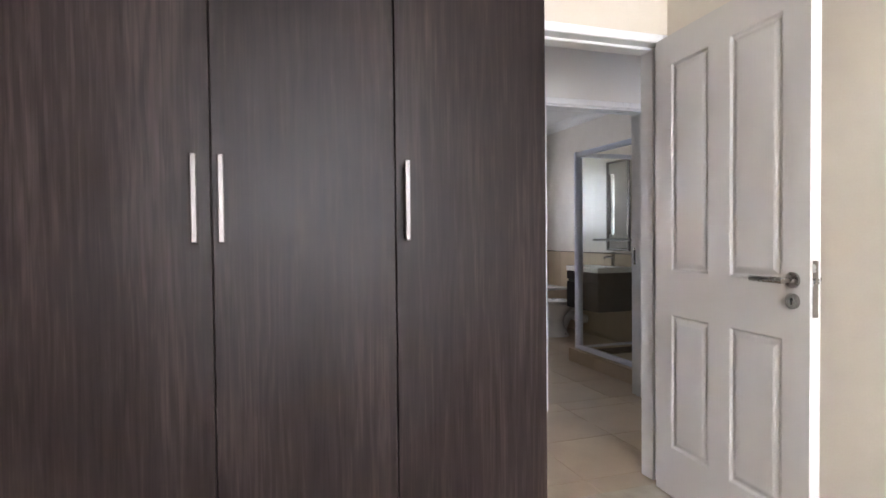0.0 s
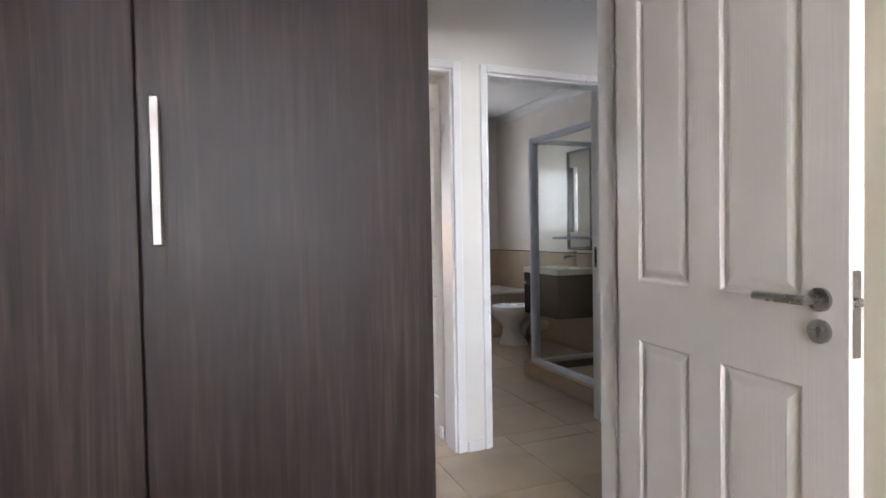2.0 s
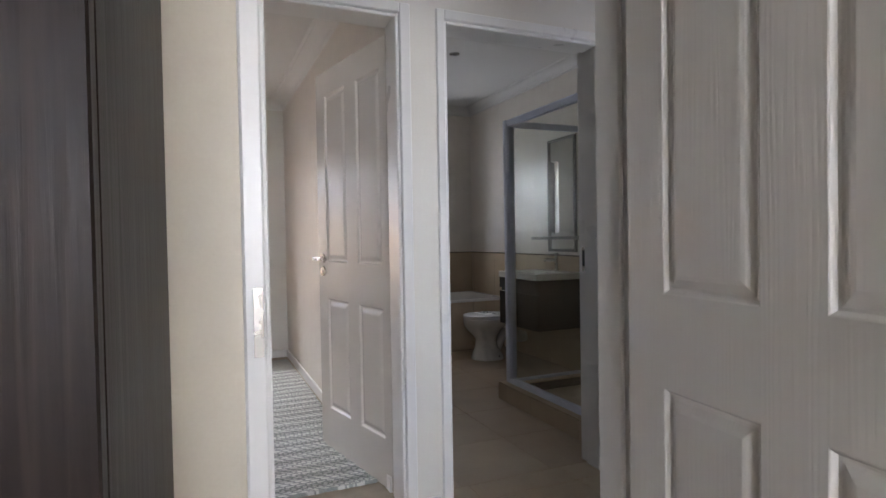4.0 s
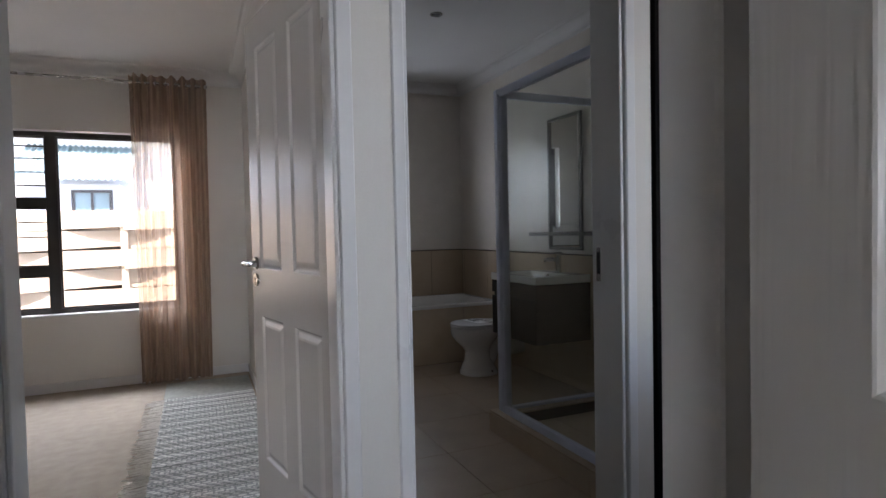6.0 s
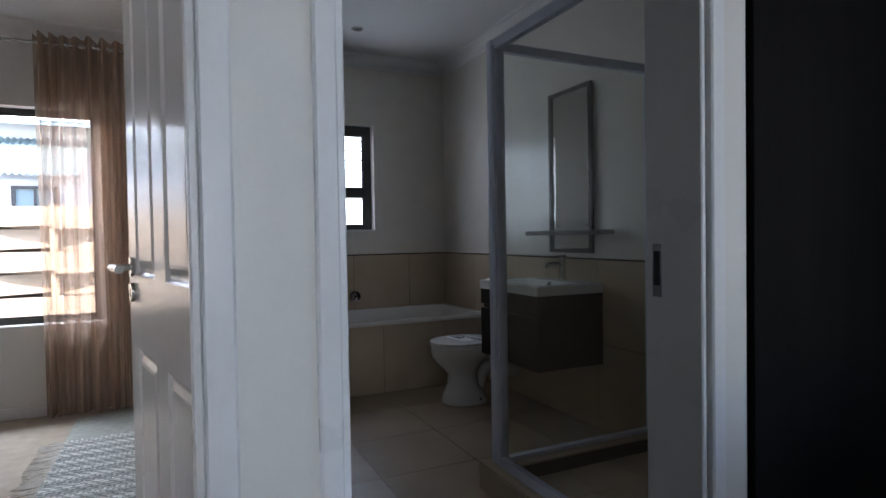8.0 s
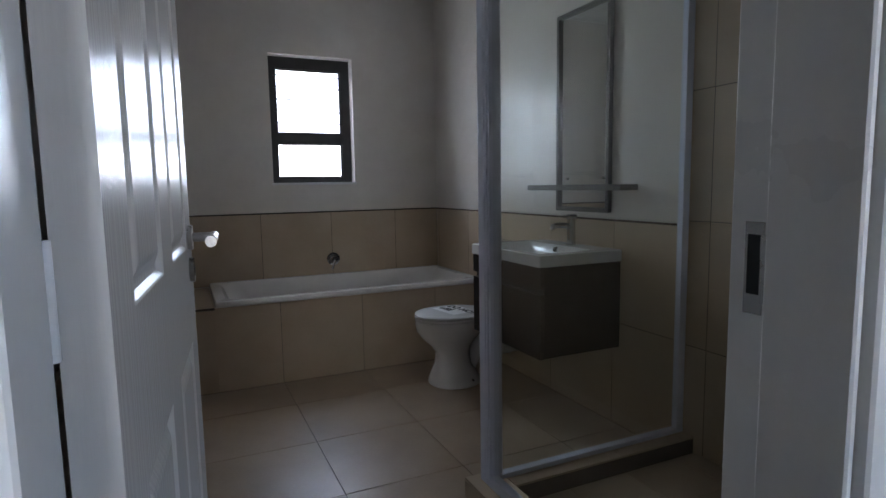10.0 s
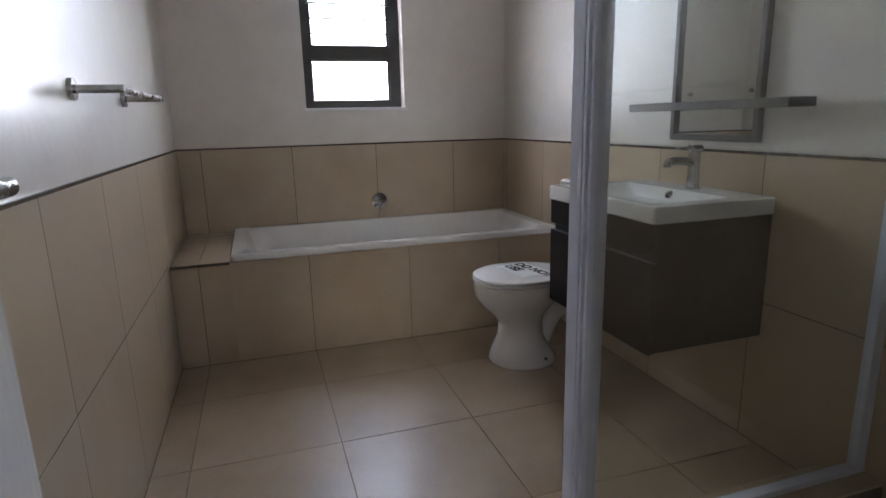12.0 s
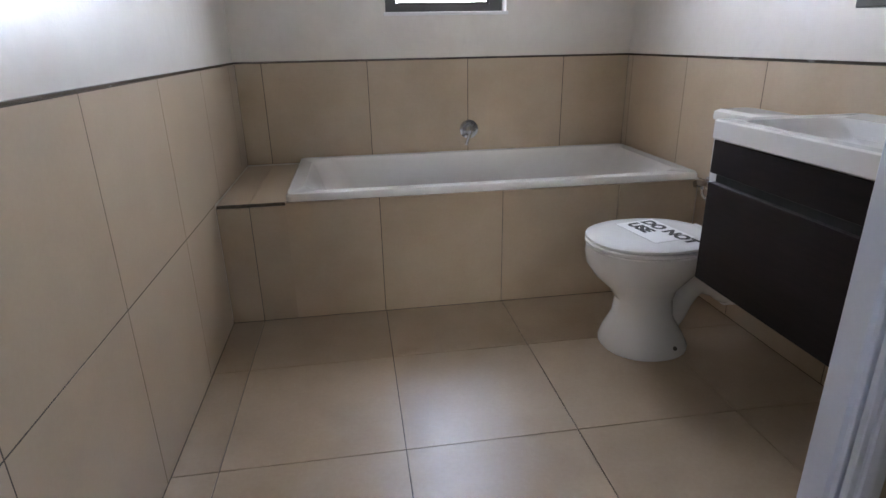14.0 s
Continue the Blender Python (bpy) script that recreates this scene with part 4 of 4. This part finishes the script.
for x in (0.094, 0.116):
    bm = bmesh.new()
    tube(bm, (x, -0.304, 0), (x, 0.330, 0), 0.0058, 14)
    part("bar", bm, M_STEEL, tr, smooth=True)
bm = bmesh.new()
tube(bm, (0.086, 0.330, 0), (0.124, 0.330, 0), 0.0075, 14)
part("end_cap", bm, M_STEEL, tr, smooth=True)

# ---- bathroom: ceiling light ----
for dx, dy in ((3.83, 6.61), (3.85, 7.72)):
    dl = thing("downlight", (dx, dy, 2.56), "small recessed steel downlight, switched off", "downlight", "bathroom ceiling lights")
    bm = bmesh.new()
    loft(bm, [oval(0, 0, 0.0, 0.042, 0.042, 28), oval(0, 0, -0.006, 0.040, 0.040, 28), oval(0, 0, -0.007, 0.030, 0.030, 28), oval(0, 0, -0.002, 0.026, 0.026, 28)])
    part("bezel", bm, M_STEEL, dl, smooth=True)
    bm = bmesh.new()
    tube(bm, (0, 0, -0.001), (0, 0, -0.0026), 0.024, 20)
    part("lamp_face", bm, M_GREYMETAL, dl, "unlit lamp face")

# ---- bathroom: shower ----
SX, SY, CURB, TOPR = 3.870, 5.930, 0.118, 1.892
show = thing("shower_enclosure", (SX, SY, CURB), "framed glass corner shower enclosure on a tiled curb", "shower")


def rel(bm, a, b, c, d, e, f, bev=0.002):
    box(bm, a - SX, b - SX, c - SY, d - SY, e - CURB, f - CURB, bev)


bm = bmesh.new()
rel(bm, SX, SX + 0.040, SY - 0.040, SY, CURB, TOPR + 0.012, 0.005)
part("corner_post", bm, M_ALU, show)
NEAR = INNER
for nm, dims in (
        ("side_stile", (SX + 0.004, SX + 0.034, SY - 0.068, SY - 0.0425, CURB + 0.012, TOPR)), ("side_stile", (SX + 0.004, SX + 0.034, NEAR + 0.010, NEAR + 0.046, CURB + 0.012, TOPR)),
        ("side_top_rail", (SX + 0.002, SX + 0.036, NEAR + 0.010, SY - 0.0405, TOPR - 0.036, TOPR + 0.008)), ("side_bottom_rail", (SX + 0.002, SX + 0.036, NEAR + 0.010, SY - 0.0405, CURB, CURB + 0.040)),
        ("end_stile", (SX + 0.0425, SX + 0.072, SY - 0.034, SY - 0.004, CURB + 0.012, TOPR)), ("end_stile", (RIGHT - 0.038, RIGHT - 0.003, SY - 0.034, SY - 0.004, CURB + 0.012, TOPR)),
        ("end_top_rail", (SX + 0.0405, RIGHT - 0.003, SY - 0.036, SY - 0.002, TOPR - 0.030, TOPR + 0.008)), ("end_bottom_rail", (SX + 0.0405, RIGHT - 0.003, SY - 0.036, SY - 0.002, CURB, CURB + 0.018))):
    bm = bmesh.new()
    rel(bm, *dims)
    part(nm, bm, M_ALU, show)
for nm, dims in (("pull_strip", (SX - 0.005, SX + 0.0035, SY - 0.064, SY - 0.056, CURB + 0.03, TOPR - 0.02)), ("pull_strip", (SX - 0.005, SX + 0.0035, SY - 0.051, SY - 0.045, CURB + 0.03, TOPR - 0.02)),
                 ("pull_strip", (SX + 0.012, SX + 0.022, SY + 0.0005, SY + 0.006, CURB + 0.01, TOPR))):
    bm = bmesh.new()
    rel(bm, *dims, 0.001)
    part(nm, bm, M_ALU, show)
bm = bmesh.new()
rel(bm, SX + 0.016, SX + 0.022, NEAR + 0.044, SY - 0.066, CURB + 0.038, TOPR - 0.034, 0.0)
part("pane", bm, M_SHGLASS, show).visible_shadow = False
bm = bmesh.new()
rel(bm, SX + 0.070, RIGHT - 0.036, SY - 0.022, SY - 0.016, CURB + 0.016, TOPR - 0.028, 0.0)
part("pane", bm, M_SHGLASS, show).visible_shadow = False

bm = bmesh.new()
box(bm, SX - 0.038, SX + 0.085, NEAR, SY + 0.032, -0.003, CURB - 0.010)
box(bm, SX + 0.085, RIGHT + 0.006, SY - 0.085, SY + 0.032, -0.003, CURB - 0.010)
box(bm, SX + 0.085, RIGHT + 0.006, NEAR, SY - 0.085, -0.003, 0.045)
CURBOB = structure("shower_curb", bm, M_GROUT, "tiled shower curb and floor", "shower curb")

# ---- outside ----
bm = bmesh.new()
box(bm, -400, 400, -400, 400, -0.35, -0.20)
structure("ground", bm, M_PAVE, "paved yard around the house", "ground")

fence = thing("fence", (1.3, 10.5, -0.2), "woven horizontal timber slat fence in sunlight", "fence")
for k, px in enumerate((-4.7, -3.45, -2.2, -0.97, 0.276, 1.52, 2.77, 4.0)):
    bm = bmesh.new()
    box(bm, px - 0.035, px + 0.035, -0.035, 0.035, 0, 1.66, 0.004)
    part("post", bm, M_TIMBER, fence)
posts = [-4.7, -3.45, -2.2, -0.97, 0.276, 1.52, 2.77, 4.0]
for r in range(7):
    z = 0.105 + r * 0.220
    for k in range(len(posts) - 1):
        a, b = posts[k], posts[k + 1]
        s = 1 if (r + k) % 2 else -1
        bm = bmesh.new()
        pts = []
        n = 10
        for i in range(n + 1):
            u = i / n
            pts.append((a + (b - a) * u, s * 0.055 * math.cos(math.pi * u), 0.0 + 0.012 * math.sin(math.pi * u)))
        # Lower edge rises along each slat, shaping the wedge of imitated shadow.
        front = [[bm.verts.new((x, y + o, z + h + (0.05 * max(0.0, (x - a) / (b - a) - 0.25) if h == 0 else 0))) for x, y, dz in pts] for o, h in ((-0.008, 0), (-0.008, 0.214), (0.008, 0.214), (0.008, 0))]
        for q in range(4):
            for i in range(n):
                bm.faces.new((front[q][i], front[q][i + 1], front[(q + 1) % 4][i + 1], front[(q + 1) % 4][i]))
        bm.faces.new([f[0] for f in front])
        bm.faces.new([f[-1] for f in front])
        part("slat", bm, M_TIMBER, fence)

# Added dark boards: they paint the shadow seen between the slats.
for k in range(len(posts) - 1):
    bm = bmesh.new()
    box(bm, posts[k] + 0.036, posts[k + 1] - 0.036, 0.10, 0.12, 0.06, 1.62)
    part("gap_shade_board", bm, M_GAPSHADE, fence, "added dark board standing in for the shade between the slats")

hs = thing("neighbour_house", (0.68, 15.5, -0.30), "pale rendered neighbouring house with a corrugated steel roof", "house")
bm = bmesh.new()
box(bm, -6, 5, 0, 6, 0, 3.4)
box(bm, -0.9, 0.45, -1.2, 0, 0, 2.35)
part("wall", bm, M_RENDER, hs)


def corrugated(bm, xa, xb, ya, za, yb, zb, step=0.09):
    n = int((xb - xa) / step * 4)
    lo, hi, lo2, hi2 = [], [], [], []
    for i in range(n + 1):
        x = xa + (xb - xa) * i / n
        d = 0.022 * math.sin(2 * math.pi * i / 4 + 0.4)
        lo.append(bm.verts.new((x, ya, za + d)))
        hi.append(bm.verts.new((x, yb, zb + d)))
    for i in range(n):
        bm.faces.new((lo[i], lo[i + 1], hi[i + 1], hi[i]))


bm = bmesh.new()
corrugated(bm, -1.1, 0.65, -1.5, 2.40, 0.0, 3.15)
part("porch_roof", bm, M_ROOF, hs, "blue-grey corrugated lean-to roof")
bm = bmesh.new()
corrugated(bm, -6.4, 5.4, -0.5, 3.35, 6.5, 5.2, 0.18)
part("roof", bm, M_ROOF, hs)
for xa, xb, za, zb, yy in ((-0.25, 0.35, 1.75, 2.25, -1.2), (-4.2, -2.8, 1.1, 2.3, 0.0), (1.6, 3.2, 1.1, 2.3, 0.0)):
    bm = bmesh.new()
    for q in ((xa, xb, za, za + 0.05), (xa, xb, zb - 0.05, zb), (xa, xa + 0.05, za + 0.05, zb - 0.05), (xb - 0.05, xb, za + 0.05, zb - 0.05), ((xa + xb) / 2 - 0.02, (xa + xb) / 2 + 0.02, za + 0.05, zb - 0.05)):
        box(bm, q[0], q[1], yy - 0.05, yy - 0.002, q[2], q[3])
    wn = part("window", bm, M_BRONZE, hs)
    bm = bmesh.new()
    box(bm, xa + 0.05, xb - 0.05, yy - 0.02, yy - 0.006, za + 0.05, zb - 0.05)
    part("pane", bm, M_ROOF, wn)


# ---- tiles, piece by piece ----
TILE_MESHES = {}


def tile_piece(parent, lo, hi, mat, bev=0.0003):
    """One tile between two corners, its edges eased; alike tiles share a mesh."""
    size = tuple(round(b - a, 4) for a, b in zip(lo, hi))
    key = (size, mat.name)
    if key not in TILE_MESHES:
        bm = bmesh.new()
        box(bm, -size[0] / 2, size[0] / 2, -size[1] / 2, size[1] / 2, -size[2] / 2, size[2] / 2, bev)
        TILE_MESHES[key] = mesh_of("tile", bm, mat)
    ob = new("tile", TILE_MESHES[key])
    ob.location = [(a + b) / 2 for a, b in zip(lo, hi)]
    ob.parent = parent
    ob.matrix_parent_inverse = parent.matrix_basis.inverted()
    return ob


def cuts(a, b, joint, pitch):
    """Tile edges between a and b for joints at joint + k * pitch."""
    ks = [joint + pitch * k for k in range(-40, 41) if a + 0.03 < joint + pitch * k < b - 0.03]
    return list(zip([a, *ks], [*ks, b]))


J = 0.0016


def grout_sheet(parent, plane, at, out, us, vs):
    """The joint filler behind a field of tiles; at: the tiles' back, out: how far it stands towards the room."""
    a, b = sorted((at, at + out))
    u0, u1, v0, v1 = us[0][0], us[-1][1], vs[0][0], vs[-1][1]
    bm = bmesh.new()
    box(bm, *((a, b, u0, u1) if plane == "x" else (u0, u1, a, b)), v0, v1)
    ob = part("grout", bm, M_GROUT, parent)
    ob.matrix_parent_inverse = parent.matrix_basis.inverted()


def tile_field(parent, plane, at, thick, us, vs, mat):
    """Tiles over a grid. plane z: at is the top and the tiles go down; x or y: at is the face, thick the way back into the wall."""
    if plane != "z" and parent.name.startswith("wall"):
        grout_sheet(parent, plane, at + thick, -0.94 * thick, us, vs)
    for ua, ub in us:
        for va, vb in vs:
            d = random.uniform(-0.00012, 0.00012)
            a, b = sorted((at + d, at + thick))
            if plane == "z":
                tile_piece(parent, (ua + J, va + J, a), (ub - J, vb - J, b), mat)
            elif plane == "x":
                tile_piece(parent, (a, ua + J, va + J), (b, ub - J, vb - J), mat)
            else:
                tile_piece(parent, (ua + J, a, va + J), (ub - J, b, vb - J), mat)


APRON = 7.579
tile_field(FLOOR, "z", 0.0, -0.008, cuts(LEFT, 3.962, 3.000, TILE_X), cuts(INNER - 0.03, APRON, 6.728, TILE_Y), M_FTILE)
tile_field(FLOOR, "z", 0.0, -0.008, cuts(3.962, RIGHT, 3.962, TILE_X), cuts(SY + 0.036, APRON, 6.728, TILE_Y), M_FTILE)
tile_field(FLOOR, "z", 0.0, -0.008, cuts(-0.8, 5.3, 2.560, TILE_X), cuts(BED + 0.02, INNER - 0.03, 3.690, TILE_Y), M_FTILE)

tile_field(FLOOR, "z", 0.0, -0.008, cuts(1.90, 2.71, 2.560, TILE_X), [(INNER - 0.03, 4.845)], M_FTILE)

WALLS = {n: bpy.data.objects[n] for n in ("wall_between_rooms", "wall_bathroom_back", "wall_bathroom_side", "wall_shower_end")}
ROWS_LOW, ROW_TOP = (0.0, 0.480), (0.480, 0.944)
for nm, plane, at, th in (("wall_between_rooms", "x", LEFT, -0.007), ("wall_bathroom_side", "x", RIGHT, 0.007)):
    j = 6.706 if at == LEFT else 7.769
    y0 = INNER + 0.03 if at == LEFT else SY
    tile_field(WALLS[nm], plane, at, th, cuts(y0, APRON, j, TILE_Y), [ROWS_LOW], M_TILE)
    tile_field(WALLS[nm], plane, at, th, cuts(y0, BACK, j, TILE_Y), [ROW_TOP], M_TILE)
tile_field(WALLS["wall_bathroom_back"], "y", BACK, 0.007, cuts(LEFT, RIGHT, 3.000, TILE_X), [ROW_TOP], M_TILE)
SHROWS = [(0.05, 0.476), (0.476, 0.966), (0.966, 1.456), (1.456, 1.946)]
tile_field(WALLS["wall_bathroom_side"], "x", RIGHT - 0.002, 0.007, cuts(INNER, SY, 5.80, TILE_Y), SHROWS, M_TILE)
tile_field(WALLS["wall_shower_end"], "y", INNER + 0.008, -0.007, cuts(SX + 0.06, RIGHT, 4.37, TILE_X), SHROWS, M_TILE)

# bath surround: apron and ledge
bm = bmesh.new()
box(bm, LEFT, 3.132, APRON + 0.004, BACK, -0.003, 0.464)
box(bm, 3.132, RIGHT, APRON + 0.004, APRON + 0.030, -0.003, 0.468)
SURR = structure("bath_surround", bm, M_GROUT, "beige tiled bath apron and ledge", "bath surround")
tile_field(SURR, "y", APRON, 0.008, cuts(LEFT, 3.132, 3.000, TILE_X), [(0.0, 0.464)], M_TILE)
tile_field(SURR, "y", APRON, 0.008, cuts(3.132 - 0.0032, RIGHT, 3.478, TILE_X), [(0.0, 0.474)], M_TILE)
tile_field(SURR, "z", 0.474, -0.007, cuts(LEFT, 3.132, 3.000, TILE_X), [(APRON, BACK)], M_TILE)

# curb tiles
tile_field(CURBOB, "x", SX - 0.042, 0.007, cuts(NEAR, SY + 0.036, 5.55, TILE_Y), [(0.0, CURB - 0.009)], M_TILE)
tile_field(CURBOB, "y", SY + 0.036, -0.007, cuts(SX - 0.038, RIGHT, 4.42, TILE_X), [(0.0, CURB - 0.009)], M_TILE)
tile_field(CURBOB, "z", CURB, -0.008, [(SX - 0.042, SX + 0.090)], cuts(NEAR, SY + 0.036, 5.55, TILE_Y), M_TILE)
tile_field(CURBOB, "z", CURB, -0.008, cuts(SX + 0.090, RIGHT, 4.42, TILE_X), [(SY - 0.090, SY + 0.036)], M_TILE)
tile_field(CURBOB, "z", 0.053, -0.007, cuts(SX + 0.090, RIGHT, 4.18, 0.253), cuts(NEAR, SY - 0.090, 5.10, 0.254), M_TILE)

# metal edging on the dado and the ledge
for nm, b0 in (("trim_dado_side", (LEFT - 0.006, LEFT + 0.003, INNER + 0.03, BACK, 0.944, 0.952)), ("trim_dado_back", (LEFT, RIGHT, BACK - 0.003, BACK + 0.006, 0.944, 0.952)),
               ("trim_dado_far_side", (RIGHT - 0.003, RIGHT + 0.006, SY, BACK, 0.944, 0.952)), ("trim_ledge", (LEFT + 0.004, 3.130, APRON - 0.002, APRON + 0.007, 0.466, 0.4755))):
    bm = bmesh.new()
    box(bm, *b0, 0.001)
    structure(nm, bm, M_EDGE, "thin dark aluminium tile edging", "tile trim")
